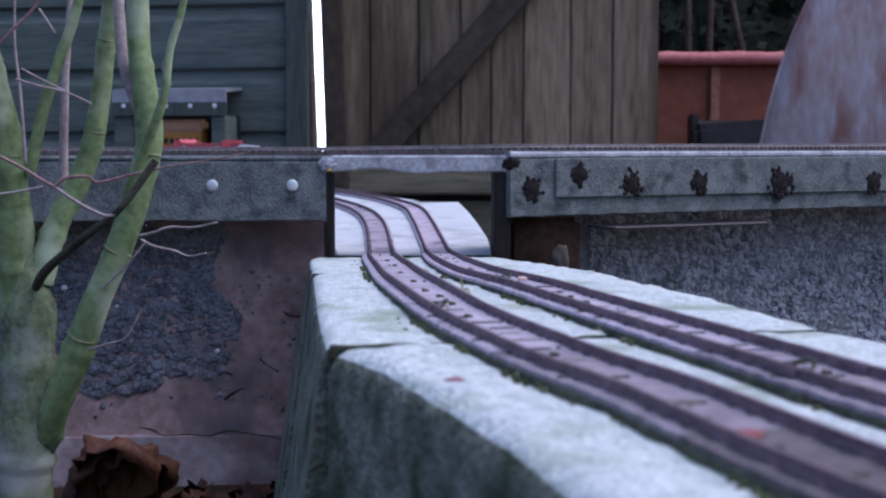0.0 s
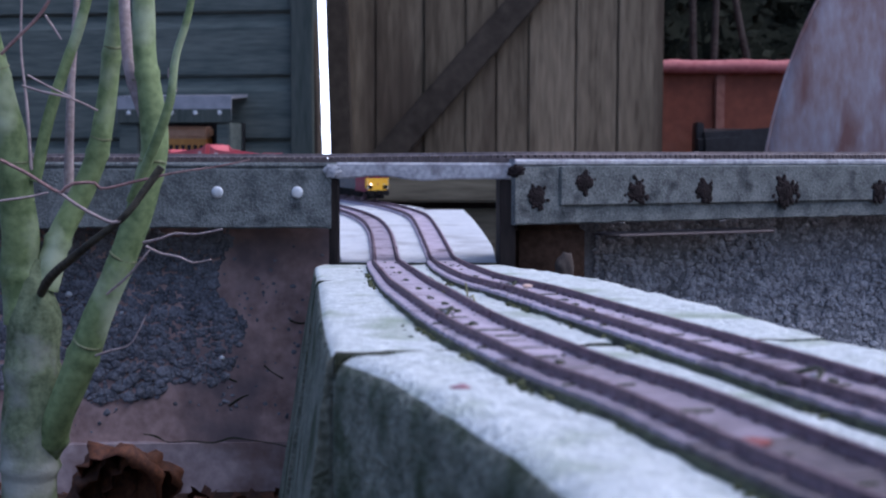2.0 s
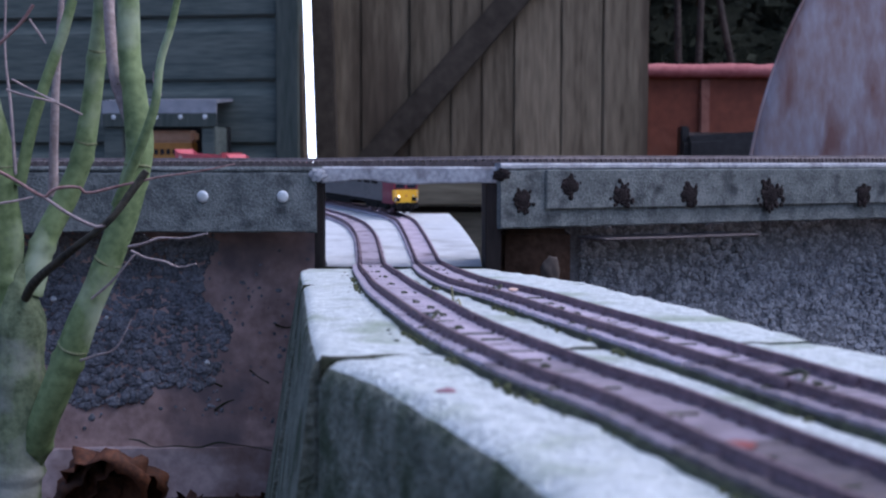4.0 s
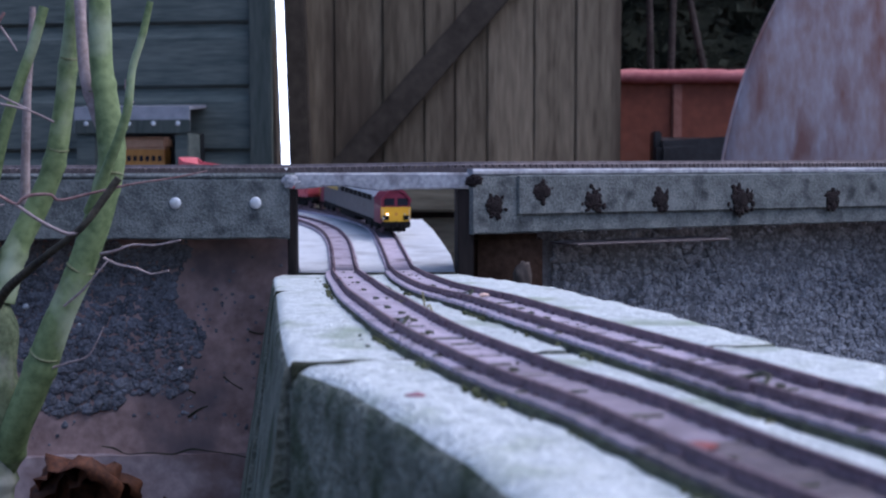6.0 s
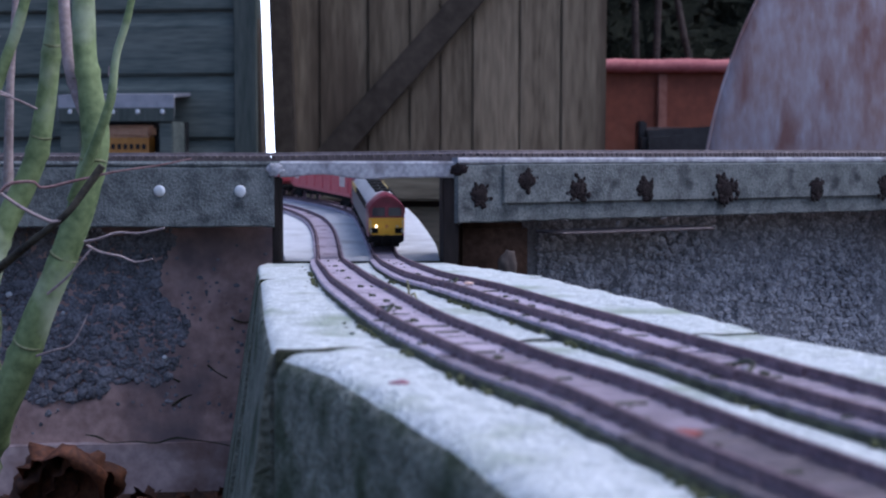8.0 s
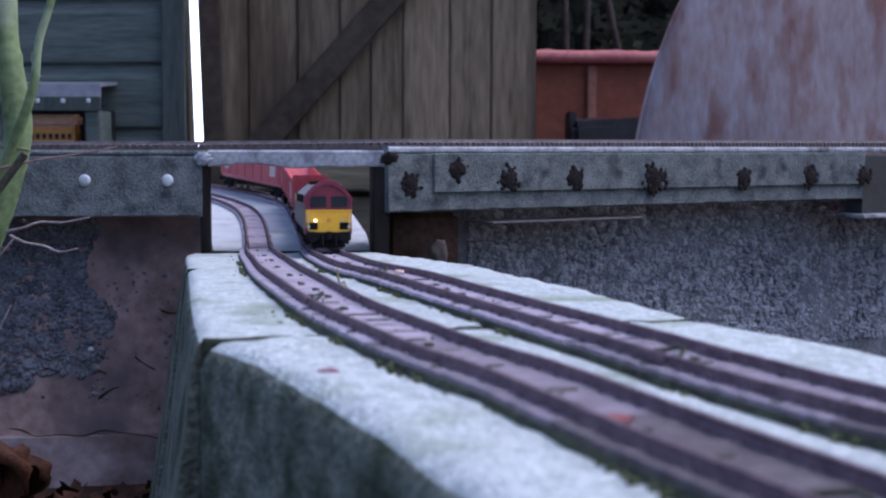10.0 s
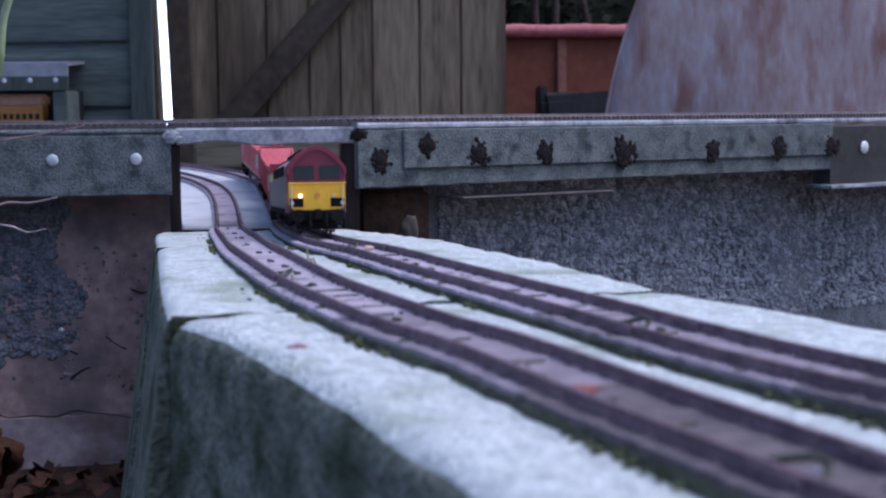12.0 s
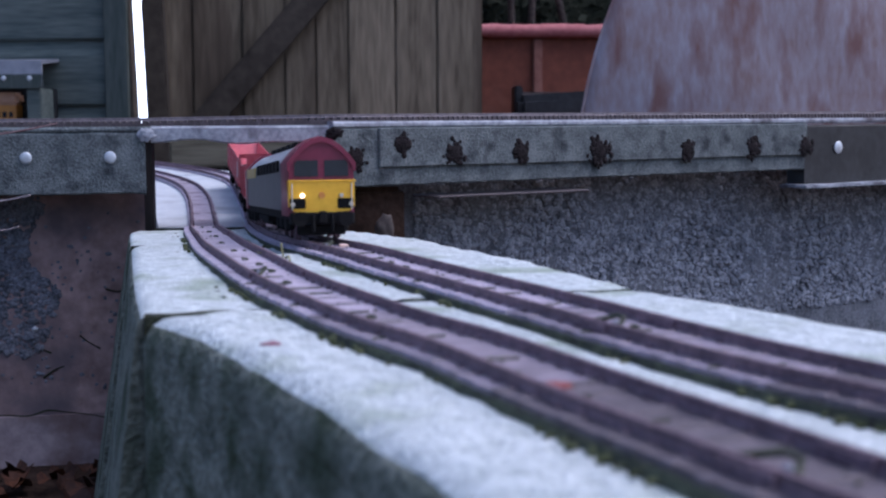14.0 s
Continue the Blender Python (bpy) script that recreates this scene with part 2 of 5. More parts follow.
def smooth_line(pts, step):
    """A gliding curve through points of any dimension, in even steps."""
    p = [np.array(q, float) for q in pts]
    p = [2 * p[0] - p[1]] + p + [2 * p[-1] - p[-2]]
    out = []
    for i in range(1, len(p) - 2):
        for u in np.linspace(0, 1, 40, endpoint=False):
            out.append(0.5 * (2 * p[i] + (p[i + 1] - p[i - 1]) * u + (2 * p[i - 1] - 5 * p[i] + 4 * p[i + 1] - p[i + 2]) * u ** 2
                              + (3 * p[i] - p[i - 1] - 3 * p[i + 1] + p[i + 2]) * u ** 3))
    out.append(p[-2])
    out = np.array(out)
    s = np.concatenate([[0], np.cumsum(np.linalg.norm(np.diff(out, axis=0), axis=1))])
    at = np.linspace(0, s[-1], max(2, int(round(s[-1] / step)) + 1))
    return np.stack([np.interp(at, s, out[:, k]) for k in range(out.shape[1])], 1)


# ---- the lie of the line: height of the rail tops by distance ----
DROP_Y = np.arange(-1.0, 3.0, 0.01)
DROP = np.interp(DROP_Y, [-1.0, 0.04, 0.12, 0.162, 0.2125, 0.273, 0.3395, 0.40, 0.5, 0.7, 1.0, 1.3, 1.42, 1.5, 1.585, 1.70, 1.85, 1.93, 2.05, 2.2, 2.4, 3.0],
                 [0.053, 0.0505, 0.0472, 0.0456, 0.0456, 0.0462, 0.0465, 0.0483, 0.0491, 0.0586, 0.0755, 0.0590, 0.0535, 0.0505, 0.0472, 0.0448, 0.0355, 0.031, 0.036, 0.043, 0.046, 0.046])
DROP = np.convolve(np.pad(DROP, 3, mode="edge"), np.ones(7) / 7, mode="valid")


def rail_z(y):
    return EYE - float(np.interp(y, DROP_Y, DROP))


RIGHT_LINE = [(0.2255, -0.0666), (0.1782, 0.0437), (0.1388, 0.1356), (0.1073, 0.2091), (0.095, 0.2412), (0.0849, 0.2763), (0.0759, 0.3126), (0.0688, 0.3417), (0.0562, 0.4043),
              (0.0392, 0.4767), (0.0230, 0.5658), (0.0132, 0.641), (0.0042, 0.7821), (-0.0045, 1.0), (-0.0115, 1.114), (-0.0175, 1.198), (-0.026, 1.293), (-0.0365, 1.347),
              (-0.057, 1.41), (-0.093, 1.49), (-0.145, 1.58), (-0.2, 1.68), (-0.265, 1.8), (-0.33, 1.92), (-0.395, 2.05), (-0.44, 2.16), (-0.475, 2.3),
              (-0.49, 2.45)]
LEFT_LINE = [(0.1819, -0.1263), (0.1399, -0.0138), (0.105, 0.0798), (0.0761, 0.1529), (0.0683, 0.1748), (0.0609, 0.198), (0.0538, 0.2232), (0.0419, 0.2701), (0.0259, 0.3183),
              (0.0069, 0.4074), (-0.0117, 0.5269), (-0.0254, 0.6835), (-0.0378, 0.85), (-0.046, 1.0), (-0.054, 1.12), (-0.0615, 1.2), (-0.074, 1.277), (-0.098, 1.36),
              (-0.135, 1.45), (-0.185, 1.55), (-0.24, 1.66), (-0.305, 1.79), (-0.37, 1.92), (-0.435, 2.05), (-0.482, 2.17), (-0.516, 2.3), (-0.53, 2.45)]
RIGHT = smooth_line(RIGHT_LINE, 0.004)
LEFT = smooth_line(LEFT_LINE, 0.004)


def sides(line):
    d = np.gradient(line, axis=0)
    d /= np.linalg.norm(d, axis=1)[:, None]
    return np.stack([d[:, 1], -d[:, 0]], 1)


def ribbon(name, line, section, material, parent, y_lo=-9, y_hi=9, label=""):
    """A bar of the given cross-section (offset to the side, height over the rail top) along a line."""
    nrm = sides(line)
    rings = []
    for p, q in zip(line, nrm):
        if y_lo <= p[1] <= y_hi and p[0] > -0.9:
            z = rail_z(p[1])
            rings.append([(p[0] + q[0] * o, p[1] + q[1] * o, z + h) for o, h in section])
    return part(name, loft(bmesh.new(), rings), material, parent, label)


def rail_section(off):
    return [(off - 0.0008, -0.0026), (off + 0.0008, -0.0026), (off + 0.0007, -0.0022), (off + 0.0003, -0.0019), (off + 0.0003, -0.0010),
            (off + 0.00055, -0.0007), (off + 0.00045, -0.0002), (off - 0.00045, -0.0002), (off - 0.00055, -0.0007), (off - 0.0003, -0.0010),
            (off - 0.0003, -0.0019), (off - 0.0007, -0.0022)]


def track(line, label, joints, pins):
    t = holder("model_track", Matrix(), label, "track", "model railway tracks")
    for w, lo, hi in ((0.0144, -9, 0.43), (0.0136, 0.426, 0.965)):
        ribbon("underlay", line, [(-w, -0.0060), (w, -0.0060), (w - 0.0006, -0.0040), (-w + 0.0006, -0.0040)], BED_EDGE, t, lo, hi, "dark mossy underlay")
    for w, lo, hi, col, lab in ((0.0129, -9, 0.228, SLEEPER_DARK, "brownish pink sleeper bed"), (0.0129, 0.226, 0.327, SLEEPER_MID, "dull pink sleeper bed"), (0.0127, 0.325, 0.960, SLEEPER, "pale pink sleeper bed"), (0.0112, 0.956, 9, SLEEPER, "narrow pale pink sleeper bed")):
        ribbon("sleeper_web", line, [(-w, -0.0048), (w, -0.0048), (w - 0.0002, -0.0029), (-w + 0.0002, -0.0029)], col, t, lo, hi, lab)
    for off in (-0.00825, 0.00825):
        ribbon("rail", line, rail_section(off), RAIL, t, label="rusty brown rail")
    # sleepers, with a chair on each side of each rail
    nrm = sides(line)
    seat = bmesh.new()
    block(seat, (-0.0131, -0.0017, -0.0042), (0.0131, 0.0017, -0.0027), 0.0003, segs=1)
    sleeper_mesh = mesh_of("sleeper", seat, SLEEPER)
    seat = bmesh.new()
    block(seat, (-0.0131, -0.0017, -0.0042), (0.0131, 0.0017, -0.0027), 0.0003, segs=1)
    dark_mesh = mesh_of("sleeper", seat, SLEEPER_DARK)
    seat = bmesh.new()
    block(seat, (-0.0131, -0.0017, -0.0042), (0.0131, 0.0017, -0.0027), 0.0003, segs=1)
    mid_mesh = mesh_of("sleeper", seat, SLEEPER_MID)
    chairs = bmesh.new()
    s = np.concatenate([[0], np.cumsum(np.linalg.norm(np.diff(line, axis=0), axis=1))])
    rng = random.Random(5)
    at, made = 0.0, 0
    while at < s[-1]:
        i = min(int(np.searchsorted(s, at)), len(line) - 1)
        p, q = line[i], nrm[i]
        if p[0] > -0.3:
            m = Matrix.Translation((p[0], p[1], rail_z(p[1]))) @ Matrix.Rotation(math.atan2(q[1], q[0]) + rng.uniform(-0.03, 0.03), 4, "Z")
            m = m @ Matrix.Translation((0, 0, rng.uniform(-0.0004, 0.0002)))
            if -0.02 < p[1] < 0.958 and made < 250:
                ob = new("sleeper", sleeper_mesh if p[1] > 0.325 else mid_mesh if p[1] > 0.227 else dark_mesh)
                ob.matrix_basis = m
                ob.parent = t
                made += 1
            for off in (-0.00825, 0.00825):
                for e in (-1, 1):
                    block(chairs, (off + e * 0.0010 - 0.0005, -0.0009, -0.0028), (off + e * 0.0010 + 0.0005, 0.0009, -0.0021), 0, m)
        at += 0.0085
    part("chair_strip", chairs, CHAIR, t)
    # dark open joints across the bed, and the pins that hold it down
    gap = bmesh.new()
    block(gap, (-0.0036, -0.00025, -0.0034), (0.0036, 0.00025, -0.0024), 0.0001, segs=1)
    gap_mesh = mesh_of("bed_joint", gap, BED_EDGE)
    pin = bmesh.new()
    rod(pin, (0, 0, -0.004), (0, 0, -0.0019), 0.0009, n=10)
    rod(pin, (0.0012, 0.0004, -0.004), (0.0012, 0.0004, -0.0022), 0.0005, n=8)
    pin_mesh = mesh_of("track_pin", pin, BED_EDGE)

    def lay(name, mesh, y, aside, turn, grow):
        i = int(np.argmin(np.abs(line[:, 1] - y)))
        p, q = line[i], nrm[i]
        ob = new(name, mesh)
        ob.matrix_basis = Matrix.Translation((p[0] + q[0] * aside, p[1] + q[1] * aside, rail_z(p[1]))) @ Matrix.Rotation(math.atan2(q[1], q[0]) + turn, 4, "Z") @ Matrix.Diagonal((grow, 1, 1, 1))
        ob.parent = t

    for y in joints:
        lay("bed_joint", gap_mesh, y, rng.uniform(-0.0022, 0.0022), rng.uniform(-0.2, 0.1), rng.uniform(0.75, 1.35))
        if rng.random() < 0.4:
            lay("bed_joint", gap_mesh, y + 0.004, -0.0108, rng.uniform(-0.2, 0.2), 0.4)
    for y in pins:
        lay("track_pin", pin_mesh, y, rng.uniform(-0.0012, 0.0012), rng.uniform(-0.4, 0.4), 1.0)
    return t


# ---- ground ----
g = bmesh.new()
for a, b, k in ((-0.9, 0.9, 90),):
    bmesh.ops.create_grid(g, x_segments=k, y_segments=k, size=1.2)
for v in g.verts:
    v.co.y += 0.6
    v.co.z = 0.004 * noise.noise(v.co * 9) + 0.002 * noise.noise(v.co * 40)
edge = bmesh.new()
bmesh.ops.create_grid(edge, x_segments=2, y_segments=2, size=400)
for v in edge.verts:
    v.co.z = -0.012
join(g, edge)
tagged(part("ground", g, SOIL), "dark brown soil with leaf mould", "ground", kind="structure")


# ---- the row of blocks that carries the near tracks ----
def concrete_block(lefts, rights, bottom, taper, worn, label, seed):
    """A cast block: left and right edges in plan, the top following the line, worn edges, sides down to the ground."""
    n = 46
    la, ra = smooth_line(lefts, 0.002), smooth_line(rights, 0.002)
    u = np.linspace(0, 1, n)
    la = np.stack([np.interp(u, np.linspace(0, 1, len(la)), la[:, k]) for k in (0, 1)], 1)
    ra = np.stack([np.interp(u, np.linspace(0, 1, len(ra)), ra[:, k]) for k in (0, 1)], 1)
    rings = []
    for i in range(n):
        a, b = Vector(la[i]), Vector(ra[i])
        w = (b - a).normalized()
        ring = []
        ends = min(i, n - 1 - i)
        dip = 0.0004 if ends == 0 else 0

        def top(p):
            return rail_z(p.y) - 0.0056

        def put(p, z, rough=1.0):
            v = Vector((p.x, p.y, z))
            v.z += rough * (0.0007 * noise.noise(v * 60 + Vector((seed, 0, 0))) + 0.0005 * noise.noise(v * 190)) - dip
            ring.append(v)

        for q in (0.0, 0.25, 0.5, 0.75):
            o = a - w * taper * (1 - q)
            v = Vector((o.x, o.y, bottom + (top(a) - worn - bottom) * q))
            v += Vector((noise.noise(v * 40), noise.noise(v * 40 + Vector((9, 0, 0))), 0)) * 0.0012
            ring.append(v)
        for k in range(5):
            an = k / 4 * math.pi / 2
            put(a + w * worn * (1 - math.cos(an)), top(a) - worn * (1 - math.sin(an)))
        r2 = worn * 0.6
        for k in range(1, 24):
            p = a + w * worn + (b - a - w * (worn + r2)) * (k / 24)
            put(p, top(p))
        for k in range(4):
            an = k / 3 * math.pi / 2
            put(b - w * r2 * (1 - math.sin(an)), top(b) - r2 * (1 - math.cos(an)))
        ring.append(Vector((b.x, b.y, bottom + 0.05)))
        ring.append(Vector((b.x, b.y, bottom)))
        rings.append(ring)
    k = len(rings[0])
    # side strips and part of the worn edge get the shade-darkened colour
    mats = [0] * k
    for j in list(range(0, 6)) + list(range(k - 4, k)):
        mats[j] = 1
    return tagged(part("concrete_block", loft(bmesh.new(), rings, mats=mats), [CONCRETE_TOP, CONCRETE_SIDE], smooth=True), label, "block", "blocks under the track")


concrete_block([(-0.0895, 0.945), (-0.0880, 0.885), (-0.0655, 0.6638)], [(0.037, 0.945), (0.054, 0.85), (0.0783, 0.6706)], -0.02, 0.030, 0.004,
               "pale weathered concrete block, its side darkened by green algae and painted shade", 1)
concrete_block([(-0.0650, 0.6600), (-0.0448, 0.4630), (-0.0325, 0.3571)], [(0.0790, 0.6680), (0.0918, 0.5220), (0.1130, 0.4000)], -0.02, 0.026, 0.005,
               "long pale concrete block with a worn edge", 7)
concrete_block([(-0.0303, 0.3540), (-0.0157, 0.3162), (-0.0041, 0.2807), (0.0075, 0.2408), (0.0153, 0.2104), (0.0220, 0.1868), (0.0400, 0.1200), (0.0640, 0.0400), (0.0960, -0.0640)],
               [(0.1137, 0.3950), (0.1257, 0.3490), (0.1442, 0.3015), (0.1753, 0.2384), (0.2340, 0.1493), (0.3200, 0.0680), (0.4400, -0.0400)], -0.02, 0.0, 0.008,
               "wide pale concrete block, its side dark with moss and painted shade", 13)

# near-black strips paint the shade in the joints between blocks and board
GAP_SHADE = shade("dark_joint_shade", (0.015, 0.018, 0.012), (0.05, 0.055, 0.035), 120, 1.0, 0.8)
for xl, yl, xr, yr in ((-0.0640, 0.6627, 0.0780, 0.6700), (-0.0299, 0.3554, 0.1124, 0.3978), (-0.0780, 0.9530, 0.0350, 0.9530)):
    b = bmesh.new()
    rings = []
    for i in range(21):
        u = i / 20
        x, y = xl + (xr - xl) * u, yl + (yr - yl) * u
        z = rail_z(y) - (0.0044 if y > 0.9 else 0.0060 + 0.0010 * min(1.0, 2.5 * u)) + 0.0007 * noise.noise(Vector((x * 200, y, 0)))
        rings.append([(x, y - 0.0024, -0.02), (x, y - 0.0024, z), (x, y + 0.0024, z), (x, y + 0.0024, -0.02)])
    tagged(part("joint_shade", loft(b, rings), GAP_SHADE), "dark strip painting the shade in a joint of the track bed", "moss", "mossy joints")

# ---- the white board that carries the tracks on behind the bridge ----

bd = bmesh.new()
rings = []
for y, xl, xr in ((0.962, -0.0745, 0.0352), (1.00, -0.0785, 0.0355), (1.06, -0.0850, 0.0362), (1.10, -0.10, 0.036), (1.2, -0.125, 0.031), (1.3, -0.15, 0.025), (1.415, -0.20, 0.016)):
    z = rail_z(y) - 0.0050
    rings.append([(xl, y, z), (xr, y, z), (xr, y, z - 0.012), (xl, y, z - 0.012)])
loft(bd, rings)
tagged(part("white_board", bd, WHITE_BOARD), "white painted baseboard under curving model tracks", "board")
bd = bmesh.new()
line = smooth_line([(-0.055, 1.424), (-0.093, 1.49), (-0.145, 1.58), (-0.20, 1.68), (-0.265, 1.80), (-0.33, 1.92), (-0.395, 2.05), (-0.44, 2.16), (-0.475, 2.30), (-0.49, 2.45)], 0.02)
nn = sides(line)
rings = []
for p, q in zip(line, nn):
    z = rail_z(p[1]) - 0.0050
    a, b = Vector((*(p + q * 0.034), z)), Vector((*(p - q * 0.10), z))
    rings.append([a, b, b - Vector((0, 0, 0.012)), a - Vector((0, 0, 0.012))])
loft(bd, rings)
tagged(part("white_board", bd, WHITE_BOARD), "white painted baseboard on the curve behind the bridge", "board")

# ---- bridge and girders of the upper line ----
LG0, LG1 = Vector((-0.62, 0.905, 0)), Vector((-0.0815, 0.945, 0))
RG0, RG1 = Vector((0.047, 0.945, 0)), Vector((0.4815, 1.1746, 0))


def along(a, b, bm):
    """Turn a mesh built along +x from 0 to lie from a to b; its front is -y."""
    d = b - a
    bm.transform(Matrix.Translation(a) @ Matrix.Rotation(math.atan2(d.y, d.x), 4, "Z"))
    return bm


def ragged_plate(length, z0, z1, depth, rough, seed, arch=None):
    """A plate with an uneven lower edge."""
    n = 60
    rings = []
    for i in range(n + 1):
        x = length * i / n
        low = z0 + rough * noise.noise(Vector((x * 60, seed, 0)))
        if arch:
            low += arch(i / n)
        front = 0.0006 * noise.noise(Vector((x * 30, seed, 5)))
        rings.append([(x, front, low + 0.001), (x, front, z1 - 0.0015), (x, front + 0.0015, z1), (x, depth, z1), (x, depth, low), (x, front + 0.001, low)])
    return loft(bmesh.new(), rings)


def bolt(x, y, z, r=0.0042):
    b = bmesh.new()
    bmesh.ops.create_uvsphere(b, u_segments=14, v_segments=8, radius=1)
    b.transform(Matrix.Translation((x, y, z)) @ Matrix.Diagonal((r, 0.0010, r, 1)))
    return b


left_girder = holder("bridge_girder", Matrix(), "dark grey felted girder with two round bolt heads", "girder", "girders of the upper line")
length = (LG1 - LG0).length
part("girder_plate", along(LG0, LG1, ragged_plate(length, EYE - 0.0525, EYE - 0.0105, 0.02, 0.0012, 2)), FELT, left_girder)
for d in (0.0235, 0.0785):
    part("bolt_head", along(LG0, LG1, bolt(length - d, -0.0008, EYE - 0.0275)), ZINC, left_girder, "bright zinc bolt head", True)
right_girder = holder("bridge_girder", Matrix(), "grey felted girder with black rusted bolt patches", "girder", "girders of the upper line")
rl = (RG1 - RG0).length
part("girder_plate", along(RG0, RG1, ragged_plate(rl, EYE - 0.0500, EYE - 0.0085, 0.02, 0.0010, 4)), FELT, right_girder)
upper = bmesh.new()
block(upper, (0.036, -0.0028, EYE - 0.0370), (rl, 0.001, EYE - 0.0088), 0.0008, segs=1)
part("cover_strip", along(RG0, RG1, upper), FELT, right_girder, "raised grey felt strip")


def blot(x, z, r, seed):
    """A rusted bolt: a low boss in a ragged cluster of dark flakes."""
    rng = random.Random(seed)
    out = bmesh.new()
    for k in range(190):
        a, d = rng.random() * 2 * math.pi, min(1.0, abs(rng.gauss(0, 0.40))) * r
        t = bmesh.new()
        bmesh.ops.create_icosphere(t, subdivisions=1, radius=1)
        q = rng.uniform(0.08, 0.30) * r * (1.2 - 0.5 * min(1.0, d / r))
        lay = -0.0030 if x > 0.036 else -0.0003
        join(out, t, Matrix.Translation((x + d * math.cos(a), lay, z + d * math.sin(a))) @ Matrix.Rotation(rng.random() * 6, 4, "Y") @ Matrix.Diagonal((q * rng.uniform(0.7, 1.5), rng.uniform(0.0002, 0.0006), q, 1)))
    t = bmesh.new()
    bmesh.ops.create_uvsphere(t, u_segments=12, v_segments=8, radius=1)
    join(out, t, Matrix.Translation((x, lay, z)) @ Matrix.Diagonal((r * 0.50, 0.0009, r * 0.46, 1)))
    return out


for i, (x, h, r) in enumerate(((0.018, 0.030, 0.0075), (0.0555, 0.0205, 0.0075), (0.101, 0.0275, 0.0085), (0.163, 0.0285, 0.0085), (0.243, 0.0290, 0.0105),
                               (0.341, 0.0290, 0.0085), (0.421, 0.0290, 0.0085), (0.490, 0.0290, 0.0085))):
    part("bolt_patch", along(RG0, RG1, blot(x, EYE - h, r * 1.25, i * 7.3)), RUST_BLOT, right_girder, "black crumbling rust patch", True)
end_girder = holder("bridge_girder", Matrix(), "black steel girder end with a bright round bolt head", "girder", "girders of the upper line")
d = RG1 - RG0
part("girder_plate", along(RG1, RG1 + d, ragged_plate(0.5, EYE - 0.064, EYE - 0.010, 0.02, 0.0008, 6)), BLACK_STUFF, end_girder)
foot = bmesh.new()
block(foot, (-0.012, -0.012, EYE - 0.067), (0.35, 0.02, EYE - 0.0635), 0.001)
part("flange", along(RG1, RG1 + d, foot), FELT_EDGE, end_girder, "pale lower flange")
part("bolt_head", along(RG1, RG1 + d, bolt(0.045, -0.001, EYE - 0.031, 0.0058)), ZINC, end_girder, "bright zinc bolt head", True)

# deck slabs and the lip over the opening
deck = holder("bridge_deck", Matrix(), "thin grey deck slab over the girders, skylight painted into its pale edge", "bridge deck", kind="structure")
slab = along(LG0, LG1, ragged_plate(length + 0.004, EYE - 0.0105, EYE - 0.0068, 0.050, 0.0004, 8))
part("deck_slab", slab, FELT, deck)
M0, M1 = LG1 + Vector((0.0035, 0.004, 0)), RG0 + Vector((-0.003, 0.004, 0))


def opening(u):
    return 0.0022 * math.exp(-((u - 0.23) / 0.13) ** 2) - 0.0012 * math.exp(-((u - 0.5) / 0.12) ** 2)


part("bridge_lip", along(M0, M1, ragged_plate((M1 - M0).length, EYE - 0.0182, EYE - 0.0066, 0.046, 0.0006, 10, opening)), FELT_EDGE, deck, "pale cement lip with a ragged lower edge")
# pale colour paints the skylight caught along this slab's edge
part("deck_slab", along(RG0, RG1, ragged_plate(rl + 0.3, EYE - 0.0085, EYE - 0.0040, 0.050, 0.0004, 12)), FELT_EDGE, deck)
for x, seed in ((LG1.x, 1), (RG0.x - 0.001, 2)):
    b = bmesh.new()
    bmesh.ops.create_icosphere(b, subdivisions=4, radius=1)
    for v in b.verts:
        v.co *= 1 + 0.5 * noise.noise(v.co * 2 + Vector((seed * 5, 0, 0))) + 0.4 * noise.noise(v.co * 6)
    b.transform(Matrix.Translation((x + 0.001, 0.943, EYE - 0.0125)) @ Matrix.Diagonal((0.0055, 0.0011, 0.0040, 1)))
    part("mortar_lump", b, FELT_EDGE if seed == 1 else RUST_BLOT, deck, smooth=True)

# upper track, seen edge-on
top_track = holder("upper_track", Matrix(), "rusty model track along the top of the deck", "track", "model railway tracks")
up = [(-0.62, 0.928), (-0.35, 0.948), (-0.0815, 0.966), (0.0, 0.968), (0.06, 0.973), (0.15, 1.021), (0.30, 1.100), (0.45, 1.179), (0.75, 1.338)]
UP = smooth_line(up, 0.006)
un = sides(UP)


def up_z(x):
    return EYE - float(np.interp(x, [-0.62, -0.08, 0.05, 0.75], [0.0052, 0.0040, 0.0022, 0.0004]))


for off in (-0.00825, 0.00825):
    rings = [[(p[0] + q[0] * (off + o), p[1] + q[1] * (off + o), up_z(p[0]) + 0.0034 + h) for o, h in rail_section(0)] for p, q in zip(UP, un)]
    part("rail", loft(bmesh.new(), rings), UPPER_RAIL, top_track, "dull grey brown rail")
rings = [[(p[0] + q[0] * o, p[1] + q[1] * o, up_z(p[0]) + h) for o, h in ((-0.0150, -0.0045), (0.0150, -0.0045), (0.0146, -0.0004), (-0.0146, -0.0004))] for p, q in zip(UP, un)]
part("ballast_strip", loft(bmesh.new(), rings), UPPER_SLEEPER, top_track, "brown grey ballast strip")
ties = bmesh.new()
block(ties, (-0.0016, -0.0155, -0.0035), (0.0016, 0.0155, 0.0009), 0)
tie_mesh = mesh_of("sleeper", ties, UPPER_SLEEPER)
seg = smooth_line(up, 0.0046)
sn = sides(seg)
